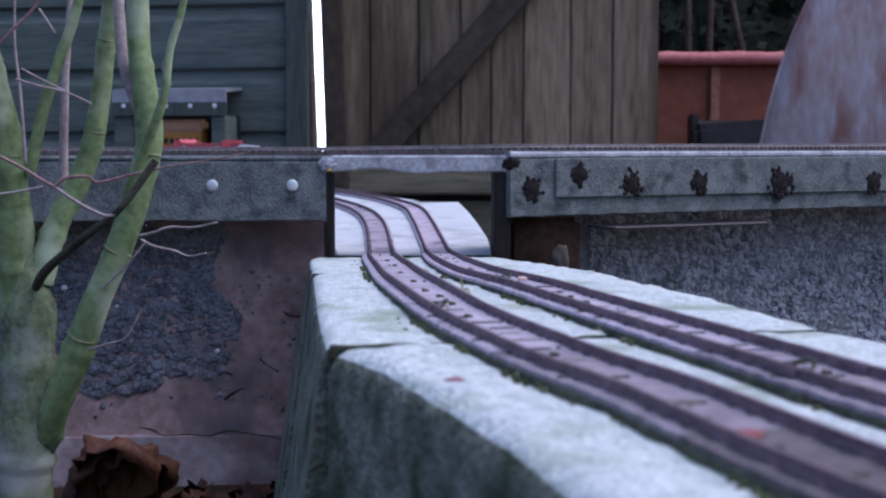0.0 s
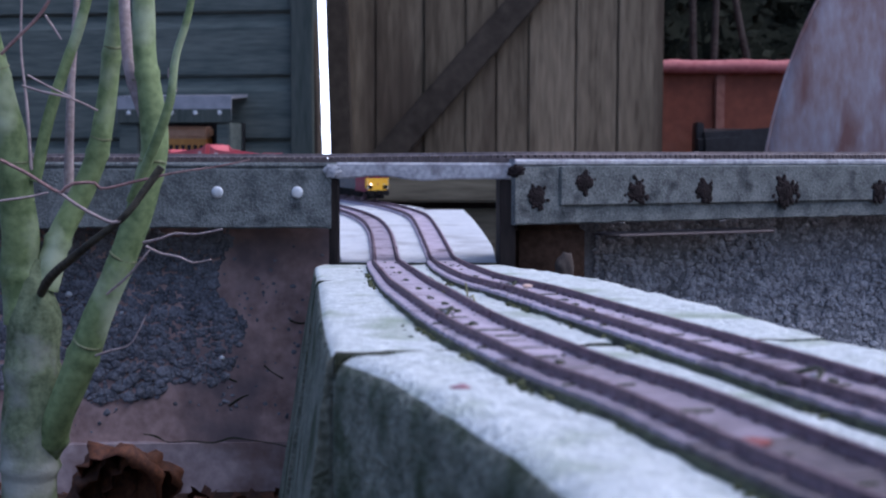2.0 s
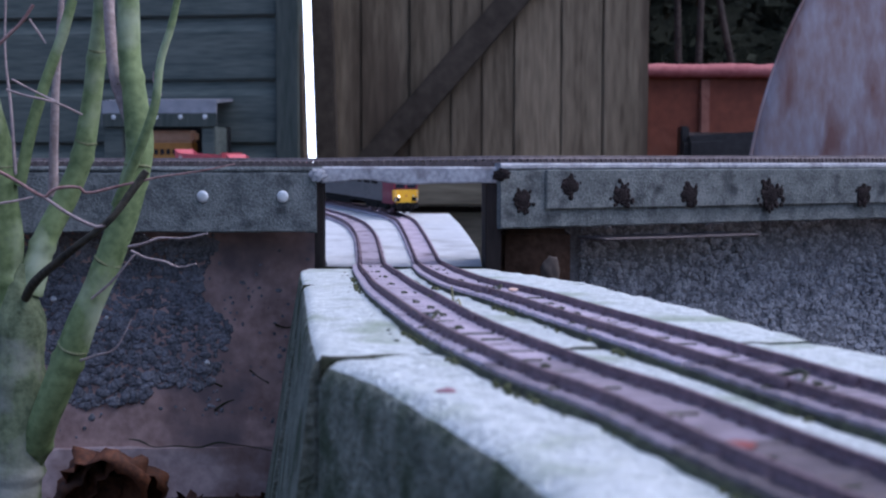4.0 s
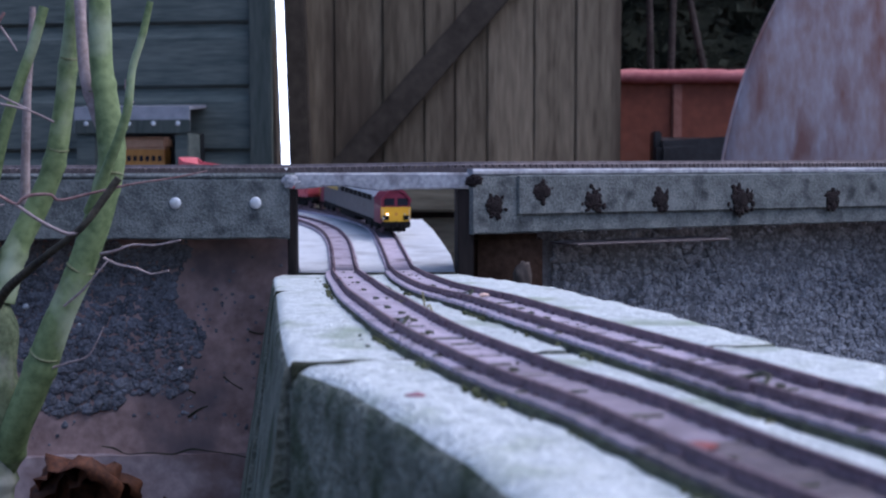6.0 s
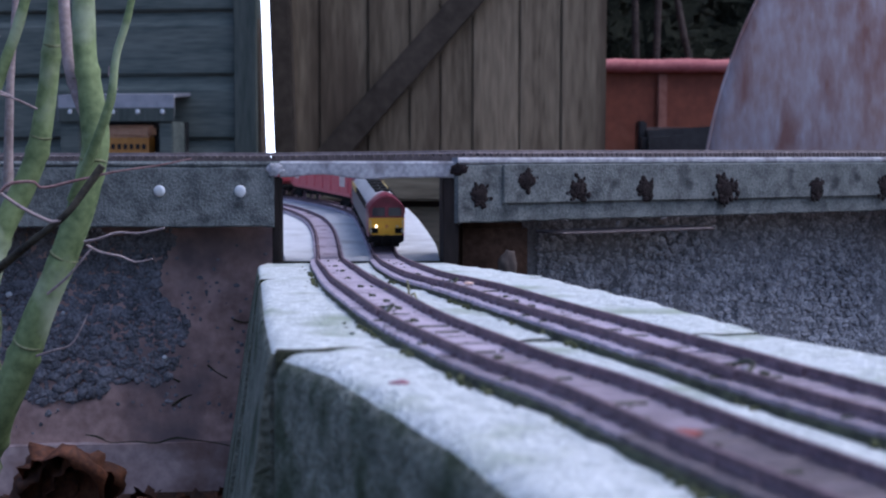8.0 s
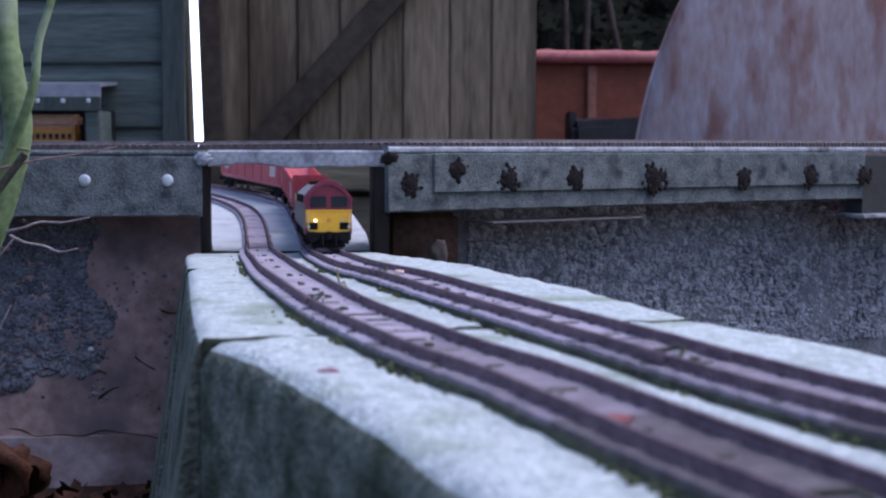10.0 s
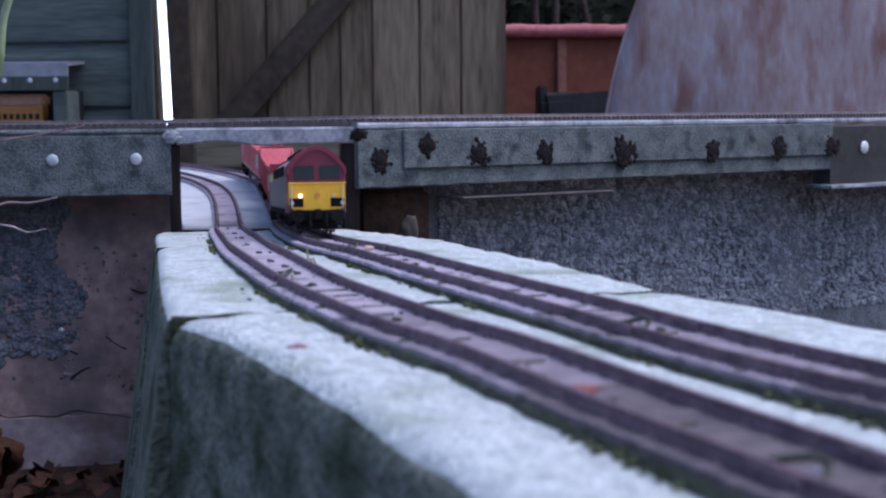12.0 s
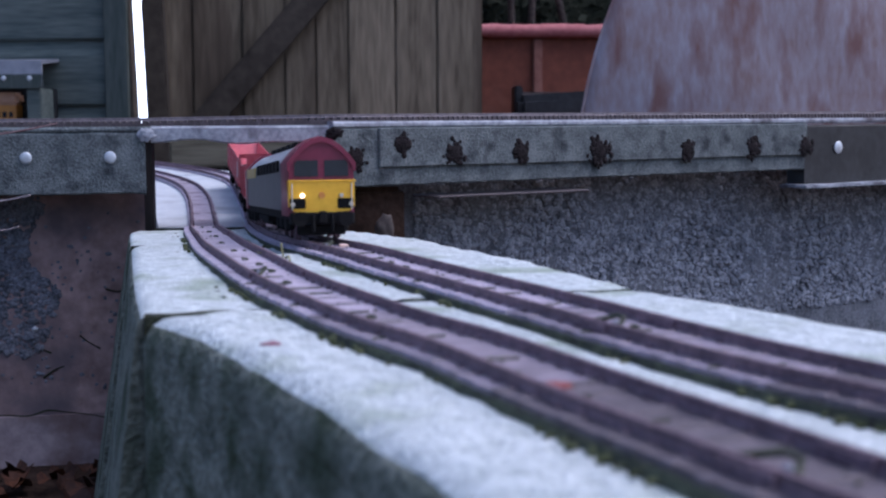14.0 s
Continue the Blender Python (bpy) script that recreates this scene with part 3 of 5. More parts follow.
for p, q in zip(seg, sn):
    if -0.5 < p[0] < 0.62:
        ob = new("sleeper", tie_mesh)
        ob.matrix_basis = Matrix.Translation((p[0], p[1], up_z(p[0]))) @ Matrix.Rotation(math.atan2(-q[0], q[1]), 4, "Z")
        ob.parent = top_track

# piers
for x0, x1, lab in ((-0.0835, -0.0775, "thin dark brown timber pier"), (0.0365, 0.0475, "black stained timber pier")):
    b = bmesh.new()
    block(b, (x0, 0.950, 0.0), (x1, 0.972 if x0 < 0 else 1.03, EYE - 0.018), 0.001)
    tagged(part("bridge_pier", b, DARK_TIMBER), lab, "pier", "piers of the bridge")


# ---- walls under the girders ----
def wall(name, a, b, z0, z1, thick, material, label, seed):
    n, k = 80, 24
    L = (b - a).length
    rings = []
    for i in range(n + 1):
        x = L * i / n
        ring = [(x, thick, z0), (x, thick, z1)]
        for j in range(k + 1):
            z = z1 + (z0 - z1) * j / k
            ring.append((x, 0.003 * noise.noise(Vector((x * 14, z * 14, seed))) + 0.0014 * noise.noise(Vector((x * 60, z * 60, seed))), z))
        rings.append(ring)
    return tagged(part(name, along(a, b, loft(bmesh.new(), rings)), material, smooth=True), label, "wall", kind="structure")


def pebbles(name, a, b, count, box, sizes, material, label, seed, patchy=0.0, sink=0.0002):
    """Stones set in the face of a wall."""
    rng = random.Random(seed)
    base = bmesh.new()
    bmesh.ops.create_icosphere(base, subdivisions=1, radius=1)
    vs = [v.co.copy() for v in base.verts]
    fs = [[v.index for v in f.verts] for f in base.faces]
    base.free()
    verts, faces = [], []
    d = (b - a).normalized()
    made = 0
    while made < count:
        x, z = rng.uniform(box[0], box[1]), rng.uniform(box[2], box[3])
        u, w = (x - box[0]) / (box[1] - box[0]), (z - box[2]) / (box[3] - box[2])
        if patchy and min(u, 1 - u, w, 1 - w) * 4 + noise.noise(Vector((x * 22, z * 22, seed))) < patchy:
            made += 0.2
            continue
        made += 1
        r = rng.uniform(*sizes) * (1 if rng.random() < 0.9 else 1.5)
        rot = Euler((rng.random() * 6, rng.random() * 6, rng.random() * 6)).to_matrix()
        sq = Vector((rng.uniform(0.7, 1.3), rng.uniform(0.5, 0.9), rng.uniform(0.7, 1.2)))
        o = len(verts)
        for v in vs:
            q = rot @ v
            q = Vector((q.x * sq.x, q.y * sq.y, q.z * sq.z)) * r * (1 + 0.25 * noise.noise(v * 2 + Vector((made, 0, 0))))
            p = a + d * (x + q.x) + Vector((d.y, -d.x, 0)) * (sink - q.y)
            verts.append((p.x, p.y, z + q.z))
        faces += [[o + i for i in f] for f in fs]
    me = bpy.data.meshes.new(name)
    me.from_pydata(verts, [], faces)
    me.materials.append(material)
    return tagged(new(name, me), label, "stones", kind="stuff")


LW0, LW1 = Vector((-0.75, 0.955, 0)), Vector((-0.0800, 0.992, 0))
wall("wall_left", LW0, LW1, -0.02, EYE - 0.045, 0.016, RENDER, "brown rendered block wall under the girder", 3)
pebbles("aggregate", LW0, LW1, 6800, (0.29, 0.612, 0.066, 0.204), (0.0012, 0.0033), PEBBLE, "dark clinker aggregate showing through the render", 4, patchy=0.22)
pebbles("crumbling_render", LW0, LW1, 300, (0.44, 0.665, 0.045, 0.2), (0.0006, 0.0020), PEBBLE, "dark crumbs breaking out of the brown render", 41, patchy=0.30, sink=-0.0004)
RW0, RW1 = Vector((0.048, 1.016, 0)), Vector((0.738, 1.381, 0))
wall("wall_right", RW0, RW1, -0.02, EYE - 0.045, 0.02, BLOCK_WALL, "rough grey aggregate block wall under the girder", 9)
pebbles("aggregate", RW0, RW1, 9500, (0.075, 0.66, 0.06, 0.205), (0.0013, 0.0032), PEBBLE_PALE, "grey crushed stone face of the block wall", 12)
ft = bmesh.new()
block(ft, (0, 0, -0.02), (0.66, 0.03, 0.040), 0.005, segs=3)
for v in ft.verts:
    v.co.z += 0.004 * noise.noise(v.co * 18)
tagged(part("footing", along(LW0 + Vector((0.0, -0.006, 0)), LW1 + Vector((-0.06, -0.006, 0)), ft), FOOTING), "pale grey concrete footing of the wall", "footing", kind="structure")
sl = bmesh.new()
block(sl, (0.085, -0.006, EYE - 0.0605), (0.23, 0.03, EYE - 0.0588), 0.0006, segs=1)
tagged(part("batten", along(RG0, RG1, sl), UPPER_SLEEPER), "thin grey batten under the girder", "batten")
# brown soil and stone by the right pier
pk = bmesh.new()
bmesh.ops.create_icosphere(pk, subdivisions=3, radius=1)
for v in pk.verts:
    v.co *= 1 + 0.3 * noise.noise(v.co * 1.7)
pk.transform(Matrix.Translation((0.083, 0.955, 0.168)) @ Matrix.Diagonal((0.007, 0.006, 0.012, 1)))
tagged(part("stone", pk, BRANCH, smooth=True), "small brown stone beside the block", "stone")
# dark soil colour, which also paints the shadow behind the pier
bk = bmesh.new()
block(bk, (0.048, 0.985, -0.02), (0.10, 1.05, EYE - 0.052), 0.004)
tagged(part("pier_footing", bk, SOIL), "soil-coloured base behind the pier, painted dark as if in shadow", "wall", kind="structure")

# ---- planks behind the opening ----
for z0, z1, y, lab in ((EYE - 0.064, EYE - 0.028, 1.765, "olive brown rough plank"), (EYE - 0.15, EYE - 0.073, 1.79, "dull brown lower plank")):
    b = bmesh.new()
    block(b, (-0.125, y, z0), (0.6, y + 0.03, z1), 0.003)
    tagged(part("plank", b, PLANK), lab, "plank", "planks behind the bridge")
# near-black backing, added so that the gap between the planks turns dark
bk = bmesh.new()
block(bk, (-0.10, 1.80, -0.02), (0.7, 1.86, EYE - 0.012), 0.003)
tagged(part("retaining_board", bk, DARK_TIMBER), "near-black board added behind the planks to darken their gap", "board")

# ---- bright distance behind the garden ----
b = bmesh.new()
block(b, (-16.0, 60.0, -0.5), (2.0, 60.1, 16.0))
tagged(part("backdrop", b, lamp_glow("overcast_distance", (0.93, 0.95, 1.0), 2.6)), "bright overcast sky in the far distance", "sky", kind="structure")

# ---- green shed ----
SY = 2.58
TURNED = pose(-0.262, SY, 0) @ pose(0, 0, 0, 0, 0, -10) @ pose(0.262, -SY, 0)
shed = holder("shed", TURNED, "green stained shiplap garden shed", "shed")
wallb = bmesh.new()
plan = [(-2.2, SY + 0.018), (-0.262, SY + 0.018), (-0.80, SY + 1.5), (-2.2, SY + 1.5)]
loft(wallb, [[(x, y, z) for x, y in plan] for z in (-0.02, 1.9)])
part("shed_wall", wallb, SHED_TRIM, shed)
rng = random.Random(2)
zb = EYE + 0.0247 - 0.1207 * 2
prof = bmesh.new()
loft(prof, [[(x, 0.0, 0.0), (x, -0.004, 0.004), (x, -0.004, 0.092), (x, 0.003, 0.104), (x, 0.007, 0.1205), (x, 0.016, 0.1205), (x, 0.016, 0.0)] for x in (-1.95, 0.0)])
board = mesh_of("board", prof, SHED)
for i in range(14):
    ob = new("board", board)
    ob.matrix_basis = pose(-0.292, SY, zb + 0.1207 * i)
    ob.parent = shed
b = bmesh.new()
block(b, (-0.295, SY - 0.016, -0.02), (-0.252, SY + 0.02, 1.9), 0.002)
part("corner_trim", b, SHED_TRIM, shed, "dark green corner trim")
b = bmesh.new()
block(b, (-0.2515, SY - 0.004, -0.02), (-0.2445, SY + 0.03, 1.9), 0.001)
for v in b.verts:
    v.co.x -= 0.030 * (v.co.z - EYE)
part("corner_edge", b, GATE_DARK, shed)

# hatch of the line in the shed wall
hatch = holder("shed_hatch", TURNED, "grey metal hooded hatch on the shed for the model railway", "hatch")
hd = bmesh.new()
loft(hd, [[(x, SY - 0.004, EYE + 0.111), (x, SY - 0.10, EYE + 0.104), (x, SY - 0.103, EYE + 0.078), (x, SY - 0.103, EYE + 0.056), (x, SY - 0.098, EYE + 0.056), (x, SY - 0.096, EYE + 0.098), (x, SY - 0.004, EYE + 0.105)] for x in (-0.605, -0.383)])
part("hood", hd, GREY_METAL, hatch, "grey sheet metal hood")
b = bmesh.new()
block(b, (-0.603, SY - 0.106, EYE + 0.055), (-0.381, SY - 0.1035, EYE + 0.080), 0.0008)
part("hood_strip", b, SHED_TRIM, hatch, "dark strip under the hood")
for x in (-0.497, -0.450, -0.403, -0.58):
    s = bolt(x, SY - 0.107, EYE + 0.073, 0.0045)
    part("screw", s, ZINC, hatch, "bright screw head", True)
b = bmesh.new()
block(b, (-0.412, SY - 0.10, -0.02), (-0.386, SY - 0.03, EYE + 0.055), 0.002)
part("jamb", b, SHED, hatch, "green hatch post")
b = bmesh.new()
block(b, (-0.603, SY - 0.10, -0.02), (-0.565, SY - 0.03, EYE + 0.055), 0.002)
part("jamb", b, SHED, hatch, "green hatch post")
# black panel that paints the darkness inside the hatch
b = bmesh.new()
block(b, (-0.603, SY - 0.026, 0), (-0.386, SY - 0.010, EYE + 0.056))
part("hatch_back", b, BLACK_STUFF, hatch, "black panel painting the shade inside the hatch")
coach = holder("stored_coach", TURNED, "tan and amber model coach inside the hatch", "model coach")
b = bmesh.new()
block(b, (-0.56, SY - 0.075, EYE + 0.026), (-0.437, SY - 0.040, EYE + 0.049), 0.005)
part("roof", b, ORANGE_COACH, coach, "tan roof")
b = bmesh.new()
block(b, (-0.556, SY - 0.074, EYE - 0.004), (-0.441, SY - 0.042, EYE + 0.026), 0.001)
part("body", b, AMBER, coach, "amber side")
for i in range(9):
    b = bmesh.new()
    block(b, (-0.550 + i * 0.012, SY - 0.076, EYE + 0.004), (-0.543 + i * 0.012, SY - 0.0735, EYE + 0.014), 0.0005, segs=1)
    part("window", b, WINDOW, coach, "dark window")
b = bmesh.new()
block(b, (-0.60, SY - 0.09, -0.02), (-0.386, SY - 0.03, EYE - 0.006), 0.002)
b.transform(TURNED)
tagged(part("hatch_shelf", b, SHED_TRIM), "dark shelf under the hatch", "shelf")

# ---- gate of upright boards ----
GY = 2.80
gate = holder("gate", Matrix(), "weathered brown boarded garden gate with a diagonal brace", "gate")
edges = [-0.213, -0.150, -0.050, 0.035, 0.098, 0.165, 0.262, 0.348, 0.443]
for i in range(len(edges) - 1):
    b = bmesh.new()
    block(b, (edges[i] + 0.0008, GY + rng.uniform(0, 0.006), 0.02), (edges[i + 1] - 0.0008, GY + 0.022, 1.7), 0.003)
    part("board", b, GATE, gate)
b = bmesh.new()
t = bmesh.new()
block(t, (-0.05, -0.013, -0.028), (0.75, 0.013, 0.028), 0.003)
join(b, t, Matrix.Translation((-0.155, GY - 0.012, EYE - 0.04)) @ Matrix.Rotation(-math.atan2(0.2947, 0.2587), 4, "Y"))
part("brace", b, GATE_DARK, gate, "dark diagonal brace")
b = bmesh.new()
block(b, (-0.238, GY - 0.05, -0.02), (-0.196, GY + 0.04, 1.8), 0.004)
for v in b.verts:
    v.co.x -= 0.030 * (v.co.z - EYE)
tagged(part("gate_post", b, GATE_DARK), "dark brown gate post", "post")
b = bmesh.new()
block(b, (-0.21, GY + 0.03, 0.0), (0.44, GY + 0.045, 1.7), 0.0)
part("backing", b, GATE_DARK, gate)

# ---- orange box with a pink rim ----
PY = 3.3
box = holder("wooden_planter", Matrix(), "orange brown panelled planter with a pink rounded rim", "planter")
b = bmesh.new()
block(b, (0.46, PY, -0.02), (1.25, PY + 0.45, EYE + 0.197), 0.004)
part("panel", b, TERRACOTTA, box, "orange brown side panel")
b = bmesh.new()
block(b, (0.645, PY - 0.012, -0.02), (0.668, PY + 0.01, EYE + 0.190), 0.003)
part("batten", b, PALE_BATTEN, box, "pale upright batten")
rim = bmesh.new()
rr = []
for i in range(61):
    x = 0.46 + 0.8 * i / 60
    r = 0.0165 + 0.003 * noise.noise(Vector((x * 30, 0, 0)))
    rr.append([(x, PY - 0.014 + r * math.cos(a), EYE + 0.209 + r * math.sin(a) + 0.002 * noise.noise(Vector((x * 18, 3, 0)))) for a in np.linspace(0, 2 * math.pi, 12, endpoint=False)])
part("rim", loft(rim, rr), PINK_RIM, box, "pink rounded rim", True)
# irregular black bag, shaped from a rounded box
bag = bmesh.new()
block(bag, (0.585, 3.17, -0.02), (0.80, 3.27, EYE + 0.060), 0.016, segs=4)
for v in bag.verts:
    v.co.z += 0.018 * noise.noise(v.co * 11)
    v.co.x += 0.006 * noise.noise(v.co * 18)
block(bag, (0.583, 3.20, -0.02), (0.603, 3.25, EYE + 0.074), 0.004)
tagged(part("crate", bag, BLACK_STUFF), "black plastic bag before the planter", "crate")

# ---- worn barrow tray standing on edge ----
tray = holder("barrow_tray", pose(0.858, 1.93, 0.10), "rust-worn pinkish steel barrow tray standing on edge", "barrow tray")
dish = bmesh.new()
rings = []
for i in range(1, 25):
    r = i / 24
    rings.append([(0.42 * r * math.cos(a), -0.075 * (1 - r ** 2.6) + 0.004 * noise.noise(Vector((r * 4 * math.cos(a), r * 4 * math.sin(a), 1))), max(0.62 * r * math.sin(a), -0.105)) for a in np.linspace(0, 2 * math.pi, 72, endpoint=False)])
loft(dish, rings, caps=False)
dish.faces.new([v for v in list(dish.verts)[:72]])
ob = part("dish", dish, BARROW, tray, smooth=True)
ob.modifiers.new("sheet", "SOLIDIFY").thickness = 0.004
lip = bmesh.new()
loft(lip, [[((0.42 + 0.002 * math.cos(c)) * math.cos(a), 0.002 * math.sin(c), max((0.62 + 0.002 * math.cos(c)) * math.sin(a), -0.106)) for c in np.linspace(0, 2 * math.pi, 8, endpoint=False)] for a in np.linspace(0, 2 * math.pi, 90)], caps=False)
part("rolled_rim", lip, BARROW, tray, "rolled steel rim", True)

# ---- dark hedge with bare branches behind ----
hb = bmesh.new()
bmesh.ops.create_grid(hb, x_segments=60, y_segments=40, size=1)
for v in hb.verts:
    x, z = 0.2 + (v.co.x + 1) * 1.6, (v.co.y + 1) * 1.3
    v.co = Vector((x, 4.3 + 0.25 * noise.noise(Vector((x * 3, z * 3, 0))) + 0.1 * noise.noise(Vector((x * 11, z * 11, 0))), z - 0.05))
hedge = part("hedge", hb, HEDGE)
tagged(hedge, "dark evergreen hedge behind the planter", "hedge")
rng = random.Random(8)
lv = bmesh.new()
for i in range(2600):
    p = Vector((rng.uniform(0.3, 1.8), rng.uniform(3.85, 4.15), rng.uniform(0.3, 1.3)))
    s = rng.uniform(0.012, 0.03)
    m = Matrix.Translation(p) @ Euler((rng.random() * 6, rng.random() * 6, rng.random() * 6)).to_matrix().to_4x4()
    q = [lv.verts.new(m @ Vector(c)) for c in ((0, -s, 0), (s * 0.5, 0, s * 0.15), (0, s, 0), (-s * 0.5, 0, s * 0.15))]
    lv.faces.new(q)
tagged(part("hedge_leaves", lv, HEDGE), "dark leaves of the hedge", "leaves", kind="stuff")


def tube(bm, pts, n=12, knots=0.0, lump=0.0):
    """A round stem through (x, y, z, radius) with rings where buds sat."""
    c = smooth_line(pts, 0.004)
    s = np.concatenate([[0], np.cumsum(np.linalg.norm(np.diff(c[:, :3], axis=0), axis=1))])
    rings = []
    t = np.gradient(c[:, :3], axis=0)
    for i, q in enumerate(c):
        d = Vector(t[i]).normalized()
        u = d.cross(Vector((0, 1, 0.01))).normalized()
        w = d.cross(u)
        r = max(q[3], 0.0004)
        if knots:
            k = (s[i] % knots) / knots
            r *= 1 + 0.15 * math.exp(-((k - 0.5) * 30) ** 2)
        p = Vector(q[:3])
        rings.append([p + (u * math.cos(a) + w * math.sin(a)) * r * (1 + lump * noise.noise(p * 40 + Vector((math.cos(a), math.sin(a), 0)))) for a in np.linspace(0, 2 * math.pi, n, endpoint=False)])
    return loft(bm, rings)


def tube_part(name, pts, parent, material):
    if name == "twig":
        pts = [(x, y, z, r * 0.75) for x, y, z, r in pts]
    fat = max(p[3] for p in pts) > 0.0035
    made = part(name, tube(bmesh.new(), pts, 16 if fat else 8, 0.055 if fat else 0.02, 0.12), material, parent, smooth=True)
    if fat and name == "stem":
        c = smooth_line(pts, 0.004)
        t = np.gradient(c[:, :3], axis=0)
        at = 7
        while at < len(c) - 2:
            d = Vector(t[at]).normalized()
            b = bmesh.new()
            r = c[at, 3] * 1.055
            g = d.to_track_quat("Z", "Y").to_matrix().to_4x4()
            loft(b, [[Matrix.Translation(c[at, :3]) @ g @ Vector((r * k * math.cos(a), r * k * math.sin(a), h + 0.0006 * math.sin(2 * a + at))) for a in np.linspace(0, 2 * math.pi, 16, endpoint=False)] for k, h in ((0.92, -0.0009), (1.0, -0.0002), (1.0, 0.0002), (0.92, 0.0009))], caps=False)
            part("node_ring", b, NODE, made, "pale scar ring", True)
            at += 12 + (at * 7) % 5
    return made


for i in range(9):
    x = rng.uniform(0.45, 1.3)
    lean = rng.uniform(-0.25, 0.25)
    b = bmesh.new()
    tube(b, [(x, 3.8, 0.2, 0.012), (x + lean * 0.5, 3.8, 0.6, 0.010), (x + lean, 3.8, 1.2, 0.006)], 8)
    tagged(part("bare_branch", b, BRANCH, smooth=True), "bare grey brown shrub branch", "branch", "branches before the hedge")


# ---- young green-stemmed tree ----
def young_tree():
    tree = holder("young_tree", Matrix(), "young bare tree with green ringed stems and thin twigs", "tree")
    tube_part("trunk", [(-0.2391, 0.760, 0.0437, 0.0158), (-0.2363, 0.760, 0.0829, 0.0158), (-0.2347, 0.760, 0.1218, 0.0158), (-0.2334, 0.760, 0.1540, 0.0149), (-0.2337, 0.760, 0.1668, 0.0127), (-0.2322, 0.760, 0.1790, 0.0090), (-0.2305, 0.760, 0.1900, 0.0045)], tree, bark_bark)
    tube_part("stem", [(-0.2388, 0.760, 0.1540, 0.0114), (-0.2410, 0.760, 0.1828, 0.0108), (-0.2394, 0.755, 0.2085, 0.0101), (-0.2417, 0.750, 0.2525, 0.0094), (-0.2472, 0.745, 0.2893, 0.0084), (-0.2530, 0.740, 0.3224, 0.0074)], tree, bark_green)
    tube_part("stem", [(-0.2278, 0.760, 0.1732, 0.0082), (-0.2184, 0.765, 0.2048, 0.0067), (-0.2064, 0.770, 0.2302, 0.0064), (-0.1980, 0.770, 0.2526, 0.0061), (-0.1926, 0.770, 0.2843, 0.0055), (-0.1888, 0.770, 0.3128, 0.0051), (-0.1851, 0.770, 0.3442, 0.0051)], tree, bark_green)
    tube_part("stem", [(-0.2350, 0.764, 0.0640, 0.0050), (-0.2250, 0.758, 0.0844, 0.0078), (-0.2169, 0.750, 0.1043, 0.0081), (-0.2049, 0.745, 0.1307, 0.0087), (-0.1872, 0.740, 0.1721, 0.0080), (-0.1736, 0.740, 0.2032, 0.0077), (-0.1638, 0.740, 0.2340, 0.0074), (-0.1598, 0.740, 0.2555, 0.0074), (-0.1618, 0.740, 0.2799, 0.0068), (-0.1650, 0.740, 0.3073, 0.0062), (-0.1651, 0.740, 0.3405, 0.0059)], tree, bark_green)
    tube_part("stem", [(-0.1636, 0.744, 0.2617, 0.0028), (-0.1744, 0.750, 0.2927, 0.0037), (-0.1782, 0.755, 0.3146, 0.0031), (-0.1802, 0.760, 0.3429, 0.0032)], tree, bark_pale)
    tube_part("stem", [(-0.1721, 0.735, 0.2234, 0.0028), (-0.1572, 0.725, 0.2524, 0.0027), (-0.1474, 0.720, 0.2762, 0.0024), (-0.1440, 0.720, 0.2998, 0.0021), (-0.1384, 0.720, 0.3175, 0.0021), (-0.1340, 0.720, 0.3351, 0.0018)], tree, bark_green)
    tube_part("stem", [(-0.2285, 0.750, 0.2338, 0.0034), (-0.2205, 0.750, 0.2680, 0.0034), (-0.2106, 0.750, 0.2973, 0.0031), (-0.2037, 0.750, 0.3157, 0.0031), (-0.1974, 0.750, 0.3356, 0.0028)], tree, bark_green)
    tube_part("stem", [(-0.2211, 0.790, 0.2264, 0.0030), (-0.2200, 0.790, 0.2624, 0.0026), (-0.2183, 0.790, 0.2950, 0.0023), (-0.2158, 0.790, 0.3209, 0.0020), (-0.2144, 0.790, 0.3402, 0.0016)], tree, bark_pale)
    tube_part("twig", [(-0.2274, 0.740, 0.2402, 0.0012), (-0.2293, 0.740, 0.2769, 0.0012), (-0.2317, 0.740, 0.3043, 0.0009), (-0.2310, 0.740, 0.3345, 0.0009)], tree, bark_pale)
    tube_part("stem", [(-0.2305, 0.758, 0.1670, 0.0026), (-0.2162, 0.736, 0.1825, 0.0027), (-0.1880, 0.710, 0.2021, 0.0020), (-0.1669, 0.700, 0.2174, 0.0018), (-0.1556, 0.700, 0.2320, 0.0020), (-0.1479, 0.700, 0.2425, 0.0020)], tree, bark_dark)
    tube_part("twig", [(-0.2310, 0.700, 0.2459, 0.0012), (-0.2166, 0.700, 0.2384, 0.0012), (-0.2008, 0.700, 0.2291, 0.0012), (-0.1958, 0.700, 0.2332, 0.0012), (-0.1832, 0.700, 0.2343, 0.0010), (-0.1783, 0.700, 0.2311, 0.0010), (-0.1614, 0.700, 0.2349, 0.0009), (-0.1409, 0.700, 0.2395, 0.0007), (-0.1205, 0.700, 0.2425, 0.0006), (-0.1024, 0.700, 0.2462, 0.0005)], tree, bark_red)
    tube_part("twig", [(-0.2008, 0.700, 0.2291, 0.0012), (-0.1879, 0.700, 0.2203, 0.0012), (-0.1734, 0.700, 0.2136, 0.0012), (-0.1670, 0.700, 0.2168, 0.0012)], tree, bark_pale)
